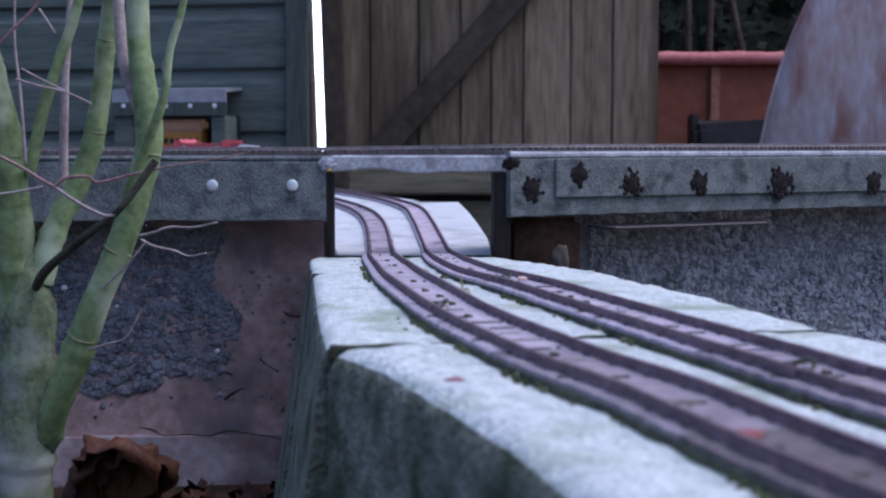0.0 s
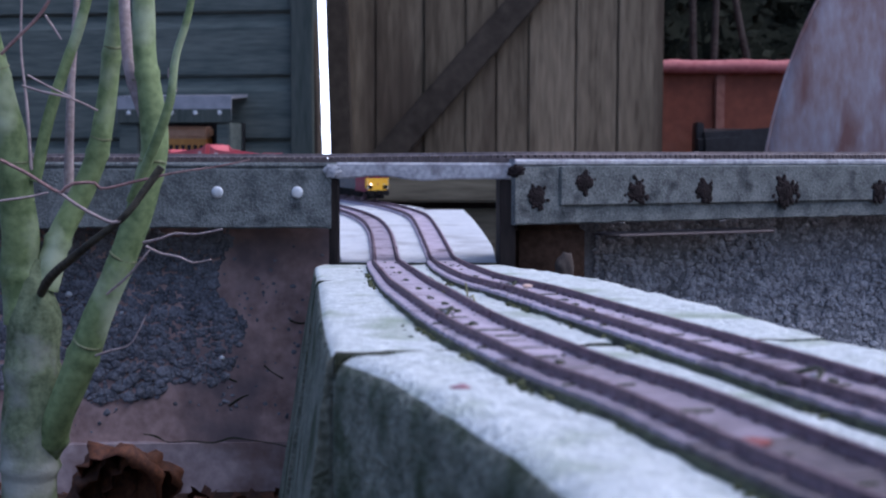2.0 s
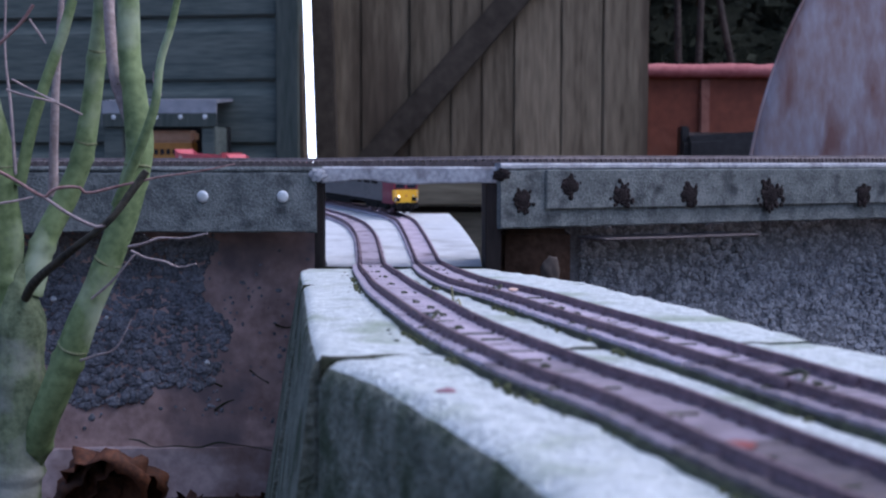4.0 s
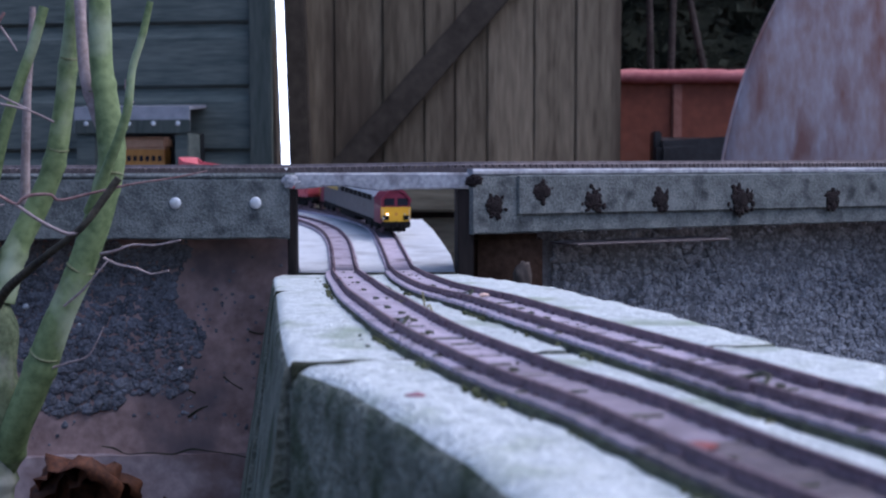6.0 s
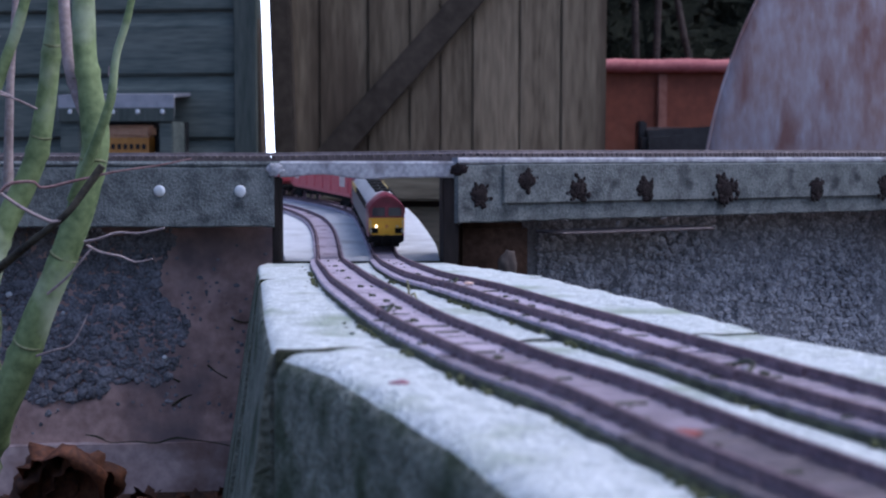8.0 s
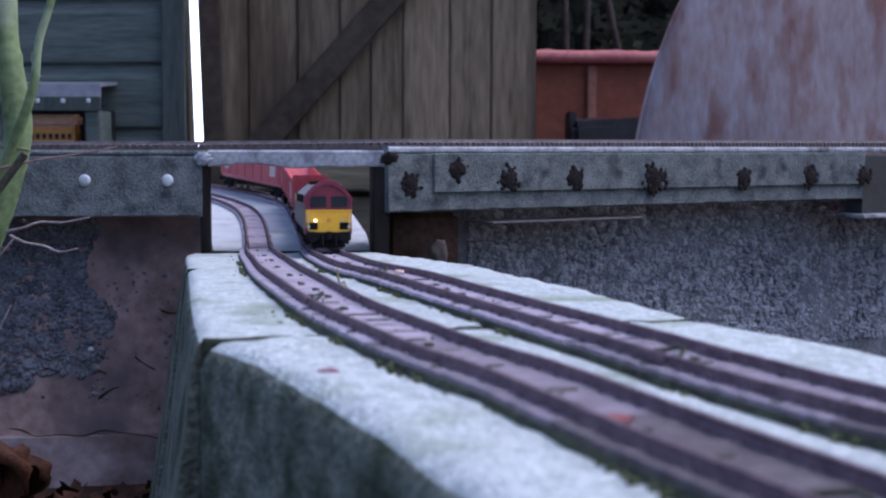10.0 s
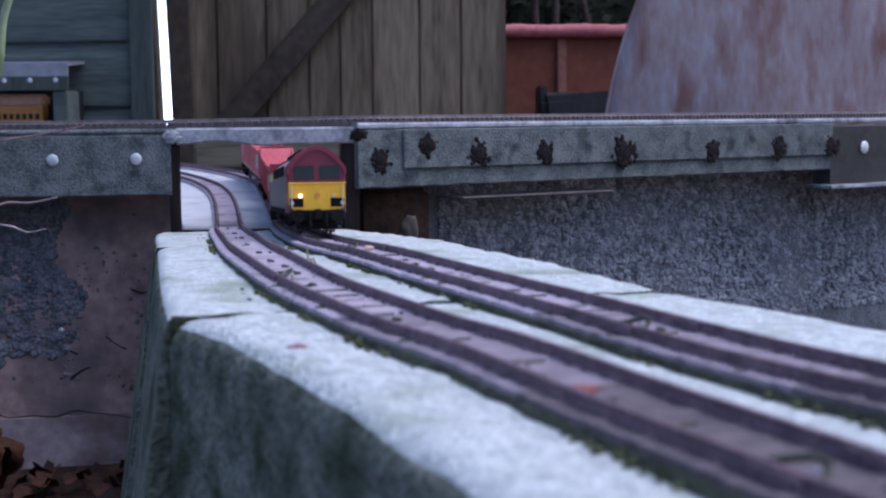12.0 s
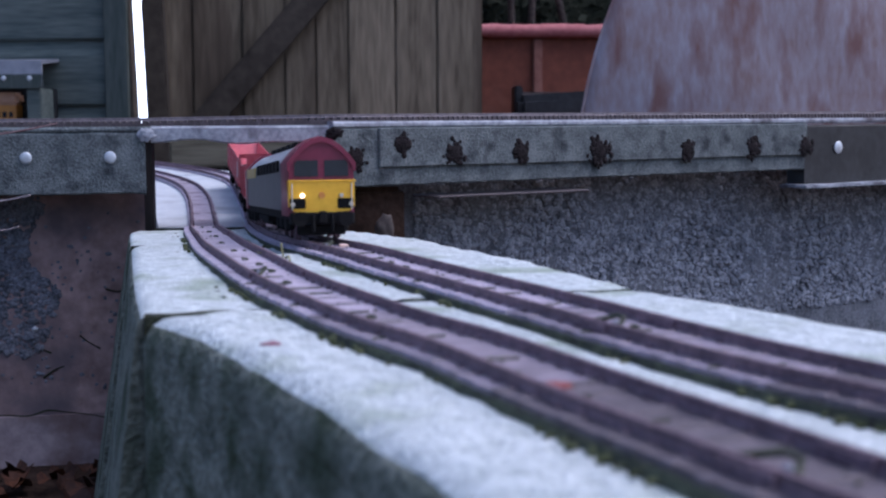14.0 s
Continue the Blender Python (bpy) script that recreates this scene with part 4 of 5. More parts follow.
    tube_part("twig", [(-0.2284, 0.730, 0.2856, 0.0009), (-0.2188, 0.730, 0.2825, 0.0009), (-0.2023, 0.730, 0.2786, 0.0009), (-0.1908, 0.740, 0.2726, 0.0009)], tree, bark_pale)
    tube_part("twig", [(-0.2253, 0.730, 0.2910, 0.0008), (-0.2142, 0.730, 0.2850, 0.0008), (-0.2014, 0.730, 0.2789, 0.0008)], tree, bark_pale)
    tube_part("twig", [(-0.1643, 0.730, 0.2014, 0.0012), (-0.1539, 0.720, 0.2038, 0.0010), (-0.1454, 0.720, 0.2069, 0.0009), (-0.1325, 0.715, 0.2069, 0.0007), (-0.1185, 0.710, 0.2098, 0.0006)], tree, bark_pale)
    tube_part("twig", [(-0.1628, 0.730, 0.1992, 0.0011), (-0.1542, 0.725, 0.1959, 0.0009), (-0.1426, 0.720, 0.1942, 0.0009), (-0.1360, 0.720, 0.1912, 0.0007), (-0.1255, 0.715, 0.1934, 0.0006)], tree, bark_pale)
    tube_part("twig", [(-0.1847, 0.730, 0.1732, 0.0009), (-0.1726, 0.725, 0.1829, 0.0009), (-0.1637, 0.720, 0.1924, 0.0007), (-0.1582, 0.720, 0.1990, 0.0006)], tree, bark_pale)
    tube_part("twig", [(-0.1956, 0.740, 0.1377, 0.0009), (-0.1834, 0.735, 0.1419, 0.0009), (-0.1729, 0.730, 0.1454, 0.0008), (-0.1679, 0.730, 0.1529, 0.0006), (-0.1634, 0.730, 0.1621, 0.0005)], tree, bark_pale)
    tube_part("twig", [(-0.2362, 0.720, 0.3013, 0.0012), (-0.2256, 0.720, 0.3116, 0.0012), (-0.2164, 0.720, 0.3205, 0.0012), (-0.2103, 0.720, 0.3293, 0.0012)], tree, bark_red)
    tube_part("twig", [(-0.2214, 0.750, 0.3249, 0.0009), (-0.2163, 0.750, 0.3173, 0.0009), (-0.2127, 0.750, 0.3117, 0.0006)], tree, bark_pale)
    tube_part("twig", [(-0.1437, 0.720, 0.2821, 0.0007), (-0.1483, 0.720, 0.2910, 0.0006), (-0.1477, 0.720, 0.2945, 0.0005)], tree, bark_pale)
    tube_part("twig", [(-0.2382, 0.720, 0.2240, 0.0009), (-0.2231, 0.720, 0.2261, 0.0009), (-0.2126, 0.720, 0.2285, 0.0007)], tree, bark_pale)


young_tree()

# ---- dead leaves ----
def dead_leaf(bm, m, s, seed):
    """A lobed, curled leaf."""
    n = 14
    ctr = bm.verts.new(m @ Vector((0, 0, 0)))
    ring = []
    for i in range(n):
        a = 2 * math.pi * i / n
        r = s * (0.88 + 0.12 * (i % 2)) * (1 + 0.3 * noise.noise(Vector((seed, i, 0))))
        x, y = r * math.cos(a), r * math.sin(a)
        ring.append(bm.verts.new(m @ Vector((x, y, 0.7 * (x * x) / s - 0.3 * y * y / s + 0.25 * s * noise.noise(Vector((x * 60, y * 60, seed)))))))
    for i in range(n):
        bm.faces.new((ctr, ring[i], ring[(i + 1) % n]))


rng = random.Random(21)
for i in range(230):
    p = Vector((rng.uniform(-0.44, -0.10), rng.uniform(0.80, 0.945), 0.003 + rng.uniform(0, 0.010)))
    s, tilt = rng.uniform(0.004, 0.010), 0.5
    b = bmesh.new()
    dead_leaf(b, Euler((rng.uniform(-tilt, tilt), rng.uniform(-tilt, tilt), rng.random() * 6)).to_matrix().to_4x4(), s, i * 3.1)
    ob = part("dead_leaf", b, DEAD_LEAF, smooth=True)
    ob.matrix_basis = Matrix.Translation(p)
    tagged(ob, "curled brown dead leaf in the litter", "leaf", "dead leaves on the ground")

# one big cupped leaf with a ragged rim, dark inside
for k, (dx, dy, dz, size) in enumerate(((0.0, 0.0, 0.0, 0.027), (0.010, 0.012, -0.004, 0.024), (-0.012, 0.010, -0.006, 0.022))):
    cup = bmesh.new()
    rings = []
    for i in range(9):
        a = 0.15 + i / 8 * 1.75
        ring = []
        for j in range(28):
            c = 2 * math.pi * j / 28
            rag = 1 + 0.5 * noise.noise(Vector((math.cos(c) * 2.5, math.sin(c) * 2.5, a * 1.5 + k * 9))) + (0.22 * noise.noise(Vector((j * 1.3, k, 0))) if i > 6 else 0)
            ring.append(Vector((size * rag * math.sin(a) * math.cos(c), size * 0.8 * math.cos(a), size * rag * math.sin(a) * math.sin(c))))
        rings.append(ring)
    loft(cup, rings, caps=False)
    cup.faces.new(list(cup.verts)[:28])
    ob = part("dead_leaf", cup, DEAD_LEAF, smooth=True)
    ob.matrix_basis = pose(-0.213 + dx, 0.865 + dy, 0.036 + dz, 25, 0, -8 + 25 * k)
    ob.modifiers.new("thin", "SOLIDIFY").thickness = 0.0006
    tagged(ob, "large cupped brown dead leaf with a dark inside", "leaf", "dead leaves on the ground")
# cracks in the render of the wall: dark tubes that paint their shade
for line in ([(-0.222, 0.0450), (-0.213, 0.0427), (-0.204, 0.0385), (-0.188, 0.0392), (-0.171, 0.0380), (-0.158, 0.0412), (-0.146, 0.0402), (-0.128, 0.0370), (-0.110, 0.0326)],
             [(-0.1610, 0.0640), (-0.1570, 0.0668), (-0.1520, 0.0700), (-0.1463, 0.0724)], [(-0.1160, 0.1270), (-0.1080, 0.1245), (-0.0967, 0.1265)],
             [(-0.1720, 0.0840), (-0.1650, 0.0858), (-0.1550, 0.0816)], [(-0.135, 0.094), (-0.128, 0.088), (-0.121, 0.084)]):
    ck = bmesh.new()
    tube(ck, [(x, 0.955 + 0.055 * (x + 0.75) - (0.0066 if z < 0.048 else 0.0004), z + 0.0009 * noise.noise(Vector((x * 420, z, 0))), 0.00055 * (0.4 + abs(math.sin(x * 170)))) for x, z in line], 6)
    part("crack", ck, GAP_SHADE, bpy.data.objects["wall_left"], "dark line painting the shade of a crack")
# pale stones on the wall face
for x, z, r in ((-0.2735, 0.1475, 0.0024), (-0.1645, 0.1005, 0.0022), (-0.236, 0.134, 0.0014)):
    st = bmesh.new()
    bmesh.ops.create_icosphere(st, subdivisions=2, radius=r)
    st.transform(Matrix.Translation((x, 0.966 + 0.055 * (x + 0.0775) + 0.018, z)))
    tagged(part("pale_stone", st, ZINC, smooth=True), "small pale stone set in the brown wall", "stone", "pale stones in the wall")

# ---- tracks ----
track(RIGHT, "curving model track with pinkish sleepers and rusty rails, carrying the train",
      (0.24, 0.285, 0.33, 0.36, 0.375, 0.40, 0.415, 0.428, 0.445, 0.462, 0.478, 0.50, 0.53, 0.57), (0.29, 0.44, 0.456, 0.474, 0.64))
track(LEFT, "curving model track with pinkish sleepers and rusty rails, empty",
      (0.195, 0.255, 0.285, 0.308, 0.327, 0.343, 0.356, 0.369, 0.384, 0.402, 0.42, 0.445), (0.3144, 0.401, 0.4355, 0.4617, 0.4787, 0.5277, 0.6008, 0.68, 0.76))

# bits lying on the blocks
def flake(name, x, y, up, s, col, label, category, squash=(1, 0.6, 0.3)):
    b = bmesh.new()
    bmesh.ops.create_icosphere(b, subdivisions=2, radius=1)
    for v in b.verts:
        v.co *= 1 + 0.5 * noise.noise(v.co * 1.5 + Vector((x * 90, y * 90, 0)))
    b.transform(Matrix.Translation((x, y, rail_z(y) + up)) @ Matrix.Diagonal((s * squash[0], s * squash[1], s * squash[2], 1)))
    return tagged(part(name, b, col, smooth=True), label, category)


LEAF_RED = shade("red_leaf", (0.217, 0.051, 0.051), (0.303, 0.102, 0.092), 90, 0.7, 0.2)
LEAF_PURPLE = shade("purple_leaf", (0.22, 0.08, 0.12), (0.33, 0.15, 0.18), 90, 0.7, 0.2)
DRY_GRASS = shade("dry_grass", (0.28, 0.26, 0.12), (0.40, 0.38, 0.2), 90, 0.8, 0.2)
PALE_CHIP = shade("pale_chip", (0.75, 0.52, 0.40), (0.85, 0.62, 0.5), 90, 0.7, 0.2)
flake("leaf_scrap", 0.0026, 0.2962, -0.0054, 0.0026, LEAF_PURPLE, "small purple leaf scrap on pale concrete", "leaf")
flake("red_leaf", 0.0500, 0.2247, -0.0024, 0.0040, LEAF_RED, "small red leaf lying between the rails", "leaf", (1, 0.7, 0.08))
flake("wood_chip", 0.0305, 0.520, -0.0008, 0.0022, PALE_CHIP, "pale orange chip beside the rail", "chip")
tuft = bmesh.new()
GZ = rail_z(0.50) - 0.006
for blade in ([(0.0075, 0.497, 0.0, 0.0003), (0.0070, 0.496, 0.0045, 0.0002), (0.0065, 0.495, 0.0080, 0.0001)],
              [(0.0078, 0.497, 0.0, 0.0003), (0.0086, 0.494, 0.004, 0.0003), (0.0098, 0.490, 0.0015, 0.0002)],
              [(0.0090, 0.495, 0.001, 0.0003), (0.0040, 0.499, 0.0036, 0.0003), (-0.0020, 0.503, 0.0038, 0.0002)],
              [(0.0062, 0.499, 0.001, 0.0003), (0.0010, 0.504, 0.0022, 0.0003), (-0.0030, 0.508, 0.0012, 0.0002)]):
    tube(tuft, [(x, y, GZ + z, r) for x, y, z, r in blade], 5)
tagged(part("grass_tuft", tuft, DRY_GRASS), "tiny yellow dry grass tuft between the tracks", "grass")


def rail_joint(x, y, turn, label, wire=True):
    """Joiner on the rail, with a soldered loop of wire beside it."""
    j = holder("rail_joint", pose(x, y, rail_z(y), 0, 0, turn), label, "rail joint", "rail joints")
    b = bmesh.new()
    block(b, (-0.0055, -0.0013, -0.0027), (0.0055, -0.0006, -0.0006), 0.0002, segs=1)
    block(b, (-0.0055, 0.0006, -0.0027), (0.0055, 0.0013, -0.0006), 0.0002, segs=1)
    part("fishplate", b, CHAIR, j, "dark fishplate")
    if wire:
        w = bmesh.new()
        tube(w, [(-0.007, -0.0012, -0.0016, 0.0006), (-0.0055, -0.0036, 0.0004, 0.0006), (-0.001, -0.0048, 0.0006, 0.0006), (0.004, -0.0040, -0.0008, 0.0006), (0.007, -0.0012, -0.0016, 0.0006)], 6)
        part("bond_wire", w, BED_EDGE, j, "thin dark bond wire", True)
        d = bmesh.new()
        bmesh.ops.create_icosphere(d, subdivisions=2, radius=0.0009)
        d.transform(Matrix.Translation((-0.0045, -0.0020, -0.0006)))
        part("solder_blob", d, GREY_METAL, j, "grey solder blob", True)


def on_line(line, y, off):
    i = int(np.argmin(np.abs(line[:, 1] - y)))
    q = sides(line)[i]
    return float(line[i, 0] + q[0] * off), float(line[i, 1] + q[1] * off), math.degrees(math.atan2(q[1], q[0])) + 90


for line, y, wire in ((LEFT, 0.420, True), (RIGHT, 0.288, True), (LEFT, 0.167, True), (RIGHT, 0.528, True), (LEFT, 0.70, False), (LEFT, 0.968, False), (RIGHT, 0.968, False)):
    for off in (-0.00825, 0.00825):
        x0, y0, turn = on_line(line, y, off)
        # the camera's side rail is the one with the smaller offset
        rail_joint(x0, y0, turn, "dark rail joiner with a loop of bond wire" if wire and off < 0 else "plain dark rail joiner", wire and off < 0)

# crumbs of dirt between the sleepers and on the blocks
rng = random.Random(31)
crumbs = bmesh.new()
for i in range(420):
    line = LEFT if rng.random() < 0.6 else RIGHT
    k = rng.randrange(len(line))
    if not 0.13 < line[k, 1] < 0.95:
        continue
    q = sides(line[max(0, k - 2):k + 3])[min(2, k)]
    off = rng.uniform(-0.006, 0.006) if rng.random() < 0.6 else rng.choice((-1, 1)) * rng.uniform(0.0145, 0.021)
    z = rail_z(line[k, 1]) - (0.0025 if abs(off) < 0.01 else 0.0055)
    t = bmesh.new()
    bmesh.ops.create_icosphere(t, subdivisions=1, radius=rng.uniform(0.0002, 0.0009))
    for v in t.verts:
        v.co *= rng.uniform(0.6, 1.3)
        v.co.z *= 0.5
    join(crumbs, t, Matrix.Translation((line[k, 0] + q[0] * off, line[k, 1] + q[1] * off, z)))
tagged(part("dirt_crumbs", crumbs, BED_EDGE), "dark crumbs of dirt and moss on the track", "dirt", kind="stuff")


TUFT = shade("olive_moss", (0.050, 0.058, 0.025), (0.120, 0.130, 0.070), 150, 1.0, 0.6)
rng = random.Random(77)
tufts = bmesh.new()
for line in (LEFT, RIGHT):
    nrm = sides(line)
    for k in range(len(line)):
        if not 0.16 < line[k, 1] < 0.75:
            continue
        for off in (-0.0142, 0.0142):
            if noise.noise(Vector((line[k, 0] * 40, line[k, 1] * 40, off * 100))) < 0.05 + rng.uniform(-0.1, 0.2):
                continue
            for _ in range(2):
                o = off + math.copysign(rng.uniform(-0.0006, 0.0016), off)
                t = bmesh.new()
                bmesh.ops.create_icosphere(t, subdivisions=1, radius=rng.uniform(0.0004, 0.0011))
                for v in t.verts:
                    v.co *= rng.uniform(0.5, 1.4)
                join(tufts, t, Matrix.Translation((line[k, 0] + nrm[k, 0] * o, line[k, 1] + nrm[k, 1] * o, rail_z(line[k, 1]) - 0.0052)))
tagged(part("moss_tufts", tufts, TUFT), "olive moss growing along the edge of the track", "moss", kind="stuff")


# ---- the train ----
K = 0.87 / 76.2  # nominal metres of model per full-size metre; vehicles are fitted to the camera's view
W2 = 0.0150      # half the body's width


def wheelset(parent, x, r):
    for e in (-1, 1):
        b = bmesh.new()
        rod(b, (x, e * 0.0083, r), (x, e * 0.0100, r), r, n=20)
        rod(b, (x, e * 0.0074, r), (x, e * 0.0083, r), r * 1.12, n=20)
        part("wheel", b, RAIL, parent, "steel wheel")


def bogie(parent, x, span, r, n):
    b = bmesh.new()
    for e in (-1, 1):
        block(b, (x - span, e * 0.0118 - 0.0012, r * 0.7), (x + span, e * 0.0118 + 0.0012, r * 1.7), 0.0006, segs=1)
        for k in range(n):
            xx = x - span * 0.8 + 1.6 * span * k / (n - 1)
            block(b, (xx - 0.0022, e * 0.0128 - 0.001, r * 0.6), (xx + 0.0022, e * 0.0128 + 0.001, r * 1.5), 0.0004, segs=1)
            rod(b, (xx + 0.004, e * 0.0128, r * 0.8), (xx + 0.004, e * 0.0128, r * 2.0), 0.0009, n=8)
    block(b, (x - span * 0.9, -0.011, r * 1.2), (x + span * 0.9, 0.011, r * 2.2))
    bg = part("bogie", b, BLACK, parent, "black bogie frame")
    for k in range(n):
        wheelset(bg, x - span * 0.8 + 1.6 * span * k / (n - 1), r)


def arch_section(half, low, eave, crown, n=10):
    """Body outline across: sides, then the curve of the roof."""
    pts = [(half, low), (half, eave)]
    for i in range(1, n):
        a = math.pi * i / n
        pts.append((half * math.cos(a), eave + (crown - eave) * (1 - abs(math.cos(a)) ** 1.9)))
    return pts + [(-half, eave), (-half, low)]


# drawn out lengthwise to fit the camera's view
LOCO = 0.290
SOLE, EAVE, CROWN = 0.0125, 0.0338, 0.0450


def build_loco():
    loco = holder("model_locomotive", Matrix(), "maroon model diesel locomotive with a bright yellow nose", "locomotive")
    n = LOCO
    # cabs at both ends, body between; front at x = 0, running to -x
    for e, x0, x1 in ((1, -0.0255, -0.0008), (-1, -n + 0.0008, -n + 0.0255)):
        rings = []
        for x in np.linspace(x0, x1, 8):
            nose = max(0.0, (x - (x1 - 0.006)) / 0.006) if e > 0 else max(0.0, ((x0 + 0.006) - x) / 0.006)
            half = W2 - 0.0009 * nose
            rings.append([(x, p, q) for p, q in arch_section(half, SOLE - 0.002, EAVE, CROWN - 0.0012 * nose)])
        part("cab", loft(bmesh.new(), rings), MAROON, loco, "maroon cab", True)
    for side in (-1, 1):
        b = bmesh.new()
        block(b, (-n + 0.0262, side * (W2 - 0.0012) - 0.001, SOLE), (-0.0262, side * (W2 - 0.0012) + 0.001, EAVE), 0.0003, segs=1)
        sd = part("body_side", b, SIDE_GREY, loco, "body side with painted shade in its dark grey, and a dull gold band")
        g = bmesh.new()
        block(g, (-n + 0.03, side * W2 - 0.0004, 0.0290), (-n + 0.10, side * W2 + 0.0004, 0.0345), 0)
        part("gold_band", g, GOLD, sd, "dull gold band")
        for k in range(7):
            x = -0.045 - k * 0.020
            g = bmesh.new()
            block(g, (x - 0.007, side * W2 - 0.0006, 0.0300), (x + 0.007, side * W2 + 0.0006, 0.0352), 0.0002, segs=1)
            part("grille", g, BLACK, sd, "dark side grille")
    roof = bmesh.new()
    rings = [[(x, p, q) for p, q in arch_section(W2 - 0.0004, EAVE - 0.002, EAVE - 0.0004, CROWN - 0.0018)] for x in (-n + 0.026, -0.026)]
    part("roof", loft(roof, rings), ROOF_GREY, loco, "grey ribbed roof", True)
    for k in range(5):
        b = bmesh.new()
        x = -0.06 - k * 0.03
        block(b, (x - 0.008, -0.006, CROWN - 0.003), (x + 0.008, 0.006, CROWN - 0.0008), 0.0005, segs=1)
        part("roof_vent", b, BLACK, loco, "black roof vent")
    for e in (1, -1):
        x = 0.0 if e > 0 else -n
        face = holder_part("front", loco)
        # yellow panel with chamfered lower corners
        b = bmesh.new()
        outline = [(-0.0143, 0.0145), (-0.0118, 0.0122), (-0.0066, 0.0122), (-0.0046, 0.0088), (0.0046, 0.0088), (0.0066, 0.0122), (0.0118, 0.0122),
                   (0.0143, 0.0145), (0.0144, 0.0256), (-0.0144, 0.0256)]
        loft(b, [[(x - e * 0.0025, p, q) for p, q in outline], [(x + e * 0.0008, p * 0.99, q) for p, q in outline]])
        part("nose_panel", b, YELLOW, loco, "bright yellow nose panel")
        # windscreens under the roof visor
        b = bmesh.new()
        visor = [(p, q) for p, q in arch_section(W2 - 0.0012, 0.0258, EAVE - 0.001, CROWN - 0.0015)]
        loft(b, [[(x - e * 0.003, p, q) for p, q in visor], [(x - e * 0.0003, p, q) for p, q in visor]])
        part("cab_front", b, MAROON, loco, "maroon cab front")
        rings = []
        outer = arch_section(W2 - 0.0002, EAVE - 0.004, EAVE - 0.0006, CROWN - 0.0004)
        inner = arch_section(W2 - 0.0016, EAVE - 0.004, EAVE - 0.0020, CROWN - 0.0028)
        b = bmesh.new()
        loft(b, [[(x - e * 0.004, p, q) for p, q in outer], [(x + e * 0.0012, p, q) for p, q in outer], [(x + e * 0.0012, p, q) for p, q in inner], [(x - e * 0.0002, p, q) for p, q in inner]], closed=False, caps=False)
        part("visor", b, MAROON, loco, "maroon roof visor")
        for s in (-1, 1):
            b = bmesh.new()
            out = [(s * 0.0014, 0.0274), (s * 0.0117, 0.0274), (s * 0.0114, 0.0334), (s * 0.0100, 0.0343), (s * 0.0014, 0.0343)]
            loft(b, [[(x - e * 0.001, p, q) for p, q in out], [(x + e * 0.0002, p, q) for p, q in out]])
            part("windscreen", b, WINDOW, loco, "dark windscreen")
            b = bmesh.new()
            block(b, (x - 0.001, s * 0.0103 - 0.0036, 0.0136), (x + e * 0.0012 if e > 0 else x + 0.001, s * 0.0103 + 0.0034, 0.0180), 0.0004, segs=1)
            if e < 0:
                b.transform(Matrix.Translation((-0.0008, 0, 0)))
            part("lamp_cluster", b, BLACK, loco, "black lamp cluster")
            b = bmesh.new()
            rod(b, (x, s * 0.0084, 0.0192), (x + e * 0.0018, s * 0.0084, 0.0192), 0.0009, n=14)
            part("headlight", b, GLOW if (s < 0 and e > 0) else DIM, loco, "lit headlight" if (s < 0 and e > 0) else "unlit headlight")
            b = bmesh.new()
            rod(b, (x, s * 0.0126, 0.0155), (x + e * 0.0019, s * 0.0126, 0.0155), 0.0010, n=12)
            part("marker_light", b, DIM, loco, "small marker light")
            b = bmesh.new()
            rod(b, (x - e * 0.001, s * 0.0098, 0.0092), (x + e * 0.0040, s * 0.0098, 0.0092), 0.0016, n=12)
            rod(b, (x + e * 0.0040, s * 0.0098, 0.0092), (x + e * 0.0050, s * 0.0098, 0.0092), 0.0032, n=16)
            part("buffer", b, BLACK, loco, "black buffer")
        b = bmesh.new()
        block(b, (min(x, x + e * 0.0012), -0.0146, 0.0250), (max(x, x + e * 0.0012), 0.0146, 0.0259), 0.0002, segs=1)
        part("sill", b, YELLOW, loco, "yellow sill under the windscreens")
        for s in (-1, 1):
            b = bmesh.new()
            rod(b, (x + e * 0.0016, s * 0.0128, 0.0130), (x + e * 0.0016, s * 0.0128, 0.0245), 0.0003, n=6)
            part("handrail", b, DIM, loco, "pale upright handrail")
        b = bmesh.new()
        rod(b, (x, 0, 0.0193), (x + e * 0.0013, 0, 0.0193), 0.0014, n=14)
        part("emblem", b, EMBLEM, loco, "small orange emblem")
        b = bmesh.new()
        block(b, (x - 0.004, -0.0138, 0.0068), (x + 0.003, 0.0138, 0.0120), 0.0006, segs=1)
        part("buffer_beam", b, BLACK, loco, "black buffer beam")
        b = bmesh.new()
        block(b, (x + e * 0.003 - 0.0015, -0.0016, 0.0076), (x + e * 0.003 + 0.0015, 0.0016, 0.0125), 0.0003, segs=1)
        rod(b, (x + e * 0.004, -0.004, 0.011), (x + e * 0.0045, -0.004, 0.004), 0.0007, n=8)
        rod(b, (x + e * 0.004, 0.004, 0.011), (x + e * 0.0045, 0.004, 0.004), 0.0007, n=8)
        part("coupling", b, BLACK, loco, "black coupling and hoses")
        b = bmesh.new()
        block(b, (x - e * 0.003 - 0.001, -0.0105, 0.0022), (x - e * 0.003 + 0.001, 0.0105, 0.0066), 0.0006, segs=1)
        part("snow_plough", b, BLACK, loco, "black snow plough")
    b = bmesh.new()
    block(b, (-n + 0.002, -W2 + 0.001, SOLE - 0.0035), (-0.002, W2 - 0.001, SOLE + 0.0005))
    part("underframe", b, BLACK, loco, "black underframe")
    b = bmesh.new()
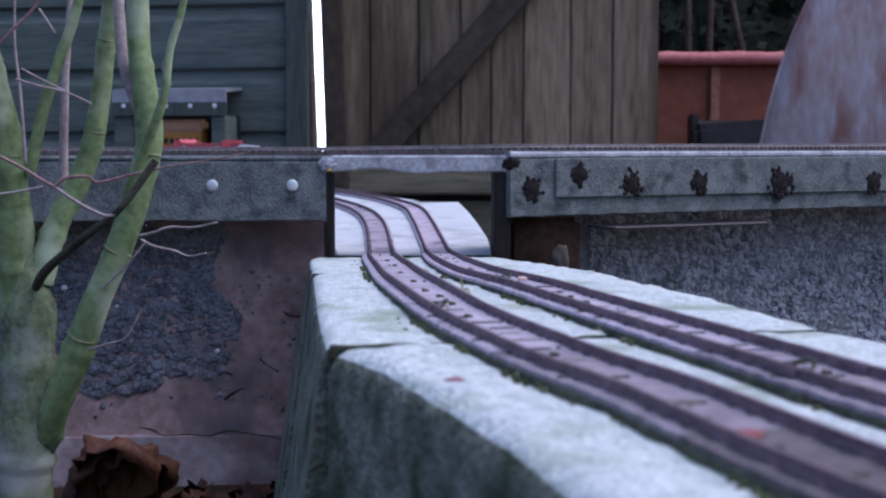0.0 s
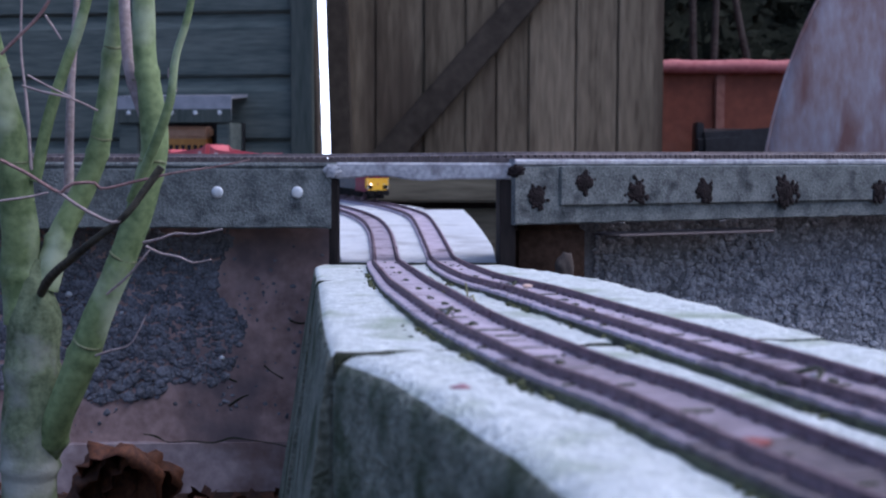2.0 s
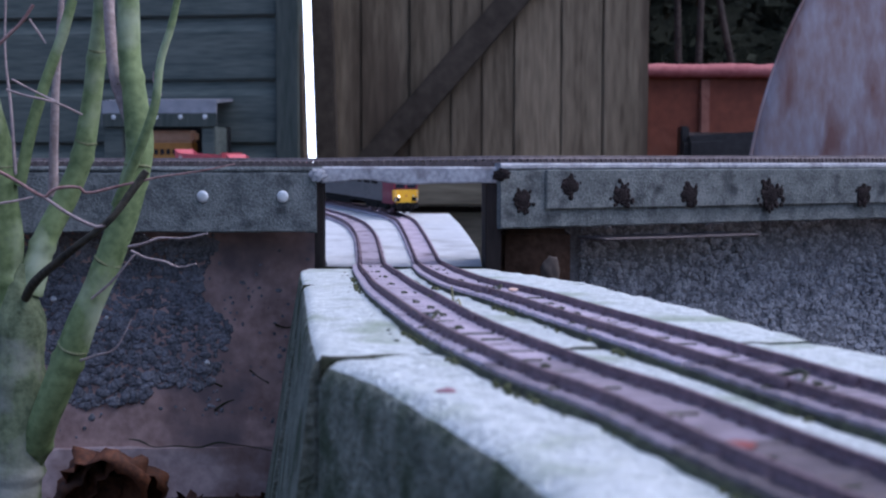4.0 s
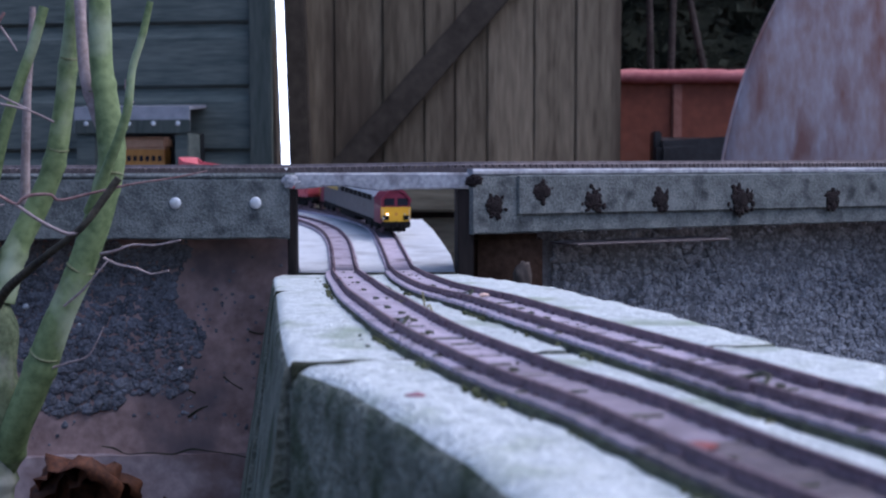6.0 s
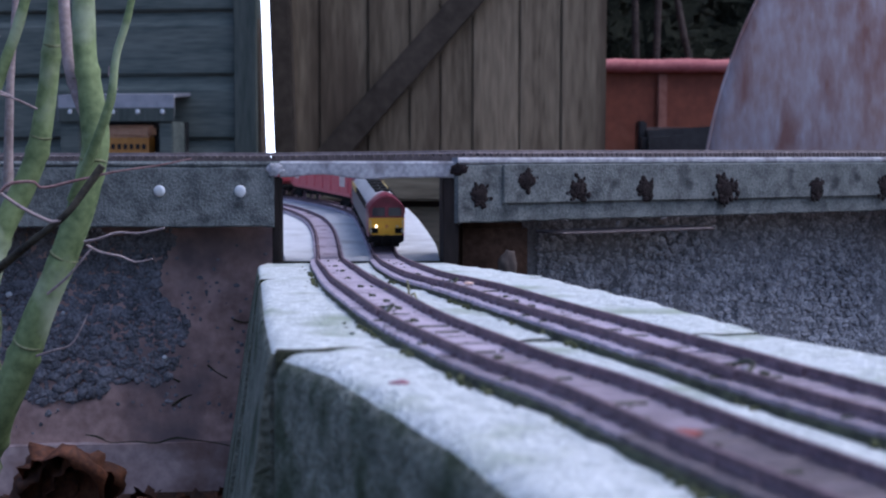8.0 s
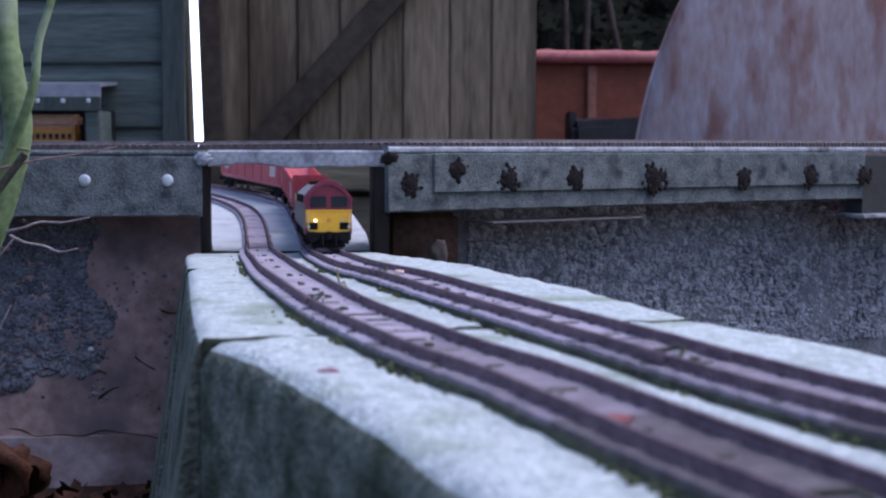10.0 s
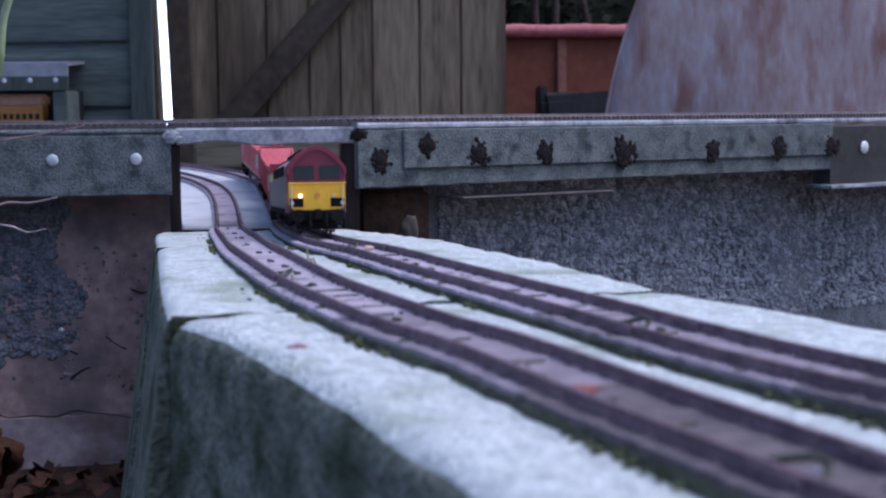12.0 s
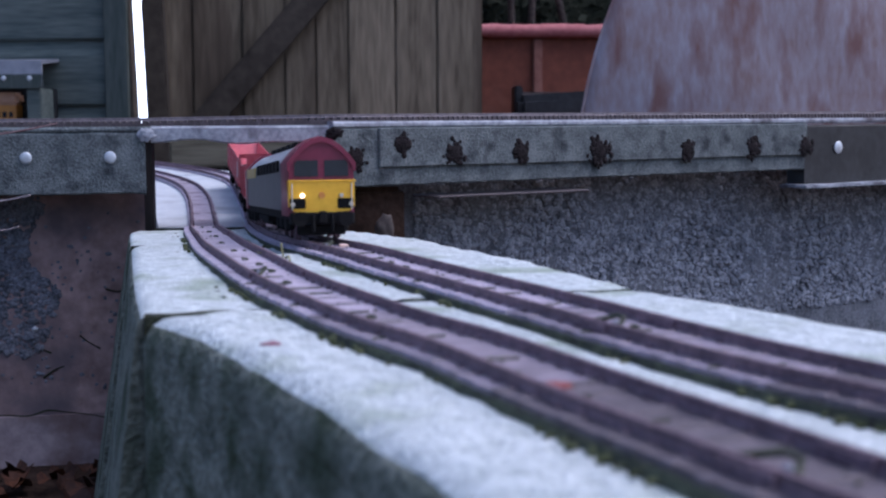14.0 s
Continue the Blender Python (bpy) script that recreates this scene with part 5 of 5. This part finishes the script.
    block(b, (-n / 2 - 0.036, -W2 + 0.0008, 0.0038), (-n / 2 + 0.036, W2 - 0.0008, SOLE - 0.002), 0.002)
    part("fuel_tank", b, BLACK, loco, "black fuel tank")
    bogie(loco, -0.043, 0.029, 0.0060, 3)
    bogie(loco, -n + 0.043, 0.029, 0.0060, 3)
    return loco


def holder_part(name, parent):
    return parent


# lengthened like the locomotive, to suit the view from the camera
WAGON = 0.215


def build_wagon():
    w = holder("model_hopper_wagon", Matrix(), "red model hopper wagon with raised ends", "wagon", "hopper wagons of the train")
    n = WAGON
    h, lo, top = W2 - 0.0002, 0.0135, 0.0400
    ear = 0.0055
    b = bmesh.new()
    # hollow tub: outer shell, rim with raised corners, sloping inside
    def ring(inset, z, slope, raise_ends):
        x0, x1 = -n + 0.004 + slope, -0.004 - slope
        y = h - inset
        pts = []
        for i in range(13):
            u = i / 12
            x = x0 + (x1 - x0) * u
            up = raise_ends * (math.exp(-((u) / 0.05) ** 2) + math.exp(-((1 - u) / 0.05) ** 2))
            pts.append((x, y, z + up))
        return pts + [(p[0], -p[1], p[2]) for p in reversed(pts)]
    loft(b, [ring(0.002, lo, 0.010, 0), ring(0, lo + 0.004, 0.006, 0), ring(0, top, 0, ear), ring(0.0012, top, 0.0012, ear), ring(0.0035, lo + 0.010, 0.03, 0)])
    body = part("tub", b, RED, w, "red hopper tub")
    for k in range(8):
        for s in (-1, 1):
            g = bmesh.new()
            x = -0.016 - k * (n - 0.032) / 7
            block(g, (x - 0.0008, s * h - 0.0008, lo + 0.004), (x + 0.0008, s * h + 0.0008, top - 0.001), 0)
            part("rib", g, RED, body)
    for s in (-1, 1):
        for x in (-0.034, -n + 0.034):
            g = bmesh.new()
            block(g, (x - 0.008, s * h - 0.0004, lo + 0.010), (x + 0.008, s * h + 0.0005, top - 0.004), 0)
            part("panel", g, WHITE_MARK, body, "cream marking panel")
    b = bmesh.new()
    block(b, (-n + 0.001, -0.011, 0.0095), (-0.001, 0.011, lo), 0.0006, segs=1)
    for e in (-0.0015, -n + 0.0015):
        block(b, (e - 0.0015, -0.0135, 0.0085), (e + 0.0015, 0.0135, 0.0125), 0.0004, segs=1)
    part("underframe", b, BLACK, w, "black underframe")
    bogie(w, -0.030, 0.014, 0.0048, 2)
    bogie(w, -n + 0.030, 0.014, 0.0048, 2)
    return w


loco = build_loco()
wagon = build_wagon()
# narrowed and lowered to match the size seen from the camera
loco.scale = wagon.scale = (1, 0.94, 0.94)
wagons = [wagon] + [copy_thing(wagon, Matrix()) for _ in range(1)]

ARC = np.concatenate([[0], np.cumsum(np.linalg.norm(np.diff(RIGHT, axis=0), axis=1))])


def at_arc(s):
    x, y = float(np.interp(s, ARC, RIGHT[:, 0])), float(np.interp(s, ARC, RIGHT[:, 1]))
    return Vector((x, y, rail_z(y)))


VIEW_SHIFT = 0.0012  # sideways shift of the vehicles to fit the camera's view


def on_rails(s, length, bogie_at):
    """The pose of a vehicle whose front is at arc s, standing on its two bogies."""
    a, b = at_arc(s + bogie_at), at_arc(s + length - bogie_at)
    d = (a - b).normalized()
    side = Vector((0, 0, 1)).cross(d).normalized()
    up = d.cross(side)
    m = Matrix((d, side, up)).transposed().to_4x4()
    m.translation = a + d * bogie_at + side * VIEW_SHIFT
    return m


# distance of the locomotive's nose from the lens along the garden, by time
NOSE_T = [0.0, 1.0, 2.0, 3.0, 4.2, 5.5, 6.5, 7.5, 8.0, 9.2, 10.5, 11.0, 11.5, 12.0, 12.5, 13.0, 13.5, 14.0]
NOSE_Y = [1.572, 1.512, 1.462, 1.405, 1.332, 1.248, 1.165, 1.075, 1.022, 0.887, 0.744, 0.701, 0.669, 0.642, 0.615, 0.589, 0.568, 0.548]


def motions():
    keep = (RIGHT[:, 1] > 0.2) & (RIGHT[:, 0] > -0.9)
    ys, ss = RIGHT[keep, 1], ARC[keep]
    times = np.arange(0, 14.01, 0.5)
    curve = smooth_line(list(zip(NOSE_T, NOSE_Y)), 0.02)
    start = [float(np.interp(np.interp(t, curve[:, 0], curve[:, 1]), ys, ss)) for t in times]
    walk(loco, [(float(t), on_rails(s, LOCO, 0.043)) for t, s in zip(times, start)])
    for k, w in enumerate(wagons):
        back = LOCO + 0.006 + k * (WAGON + 0.005)
        walk(w, [(float(t), on_rails(s + back, WAGON, 0.030)) for t, s in zip(times, start)])


motions()
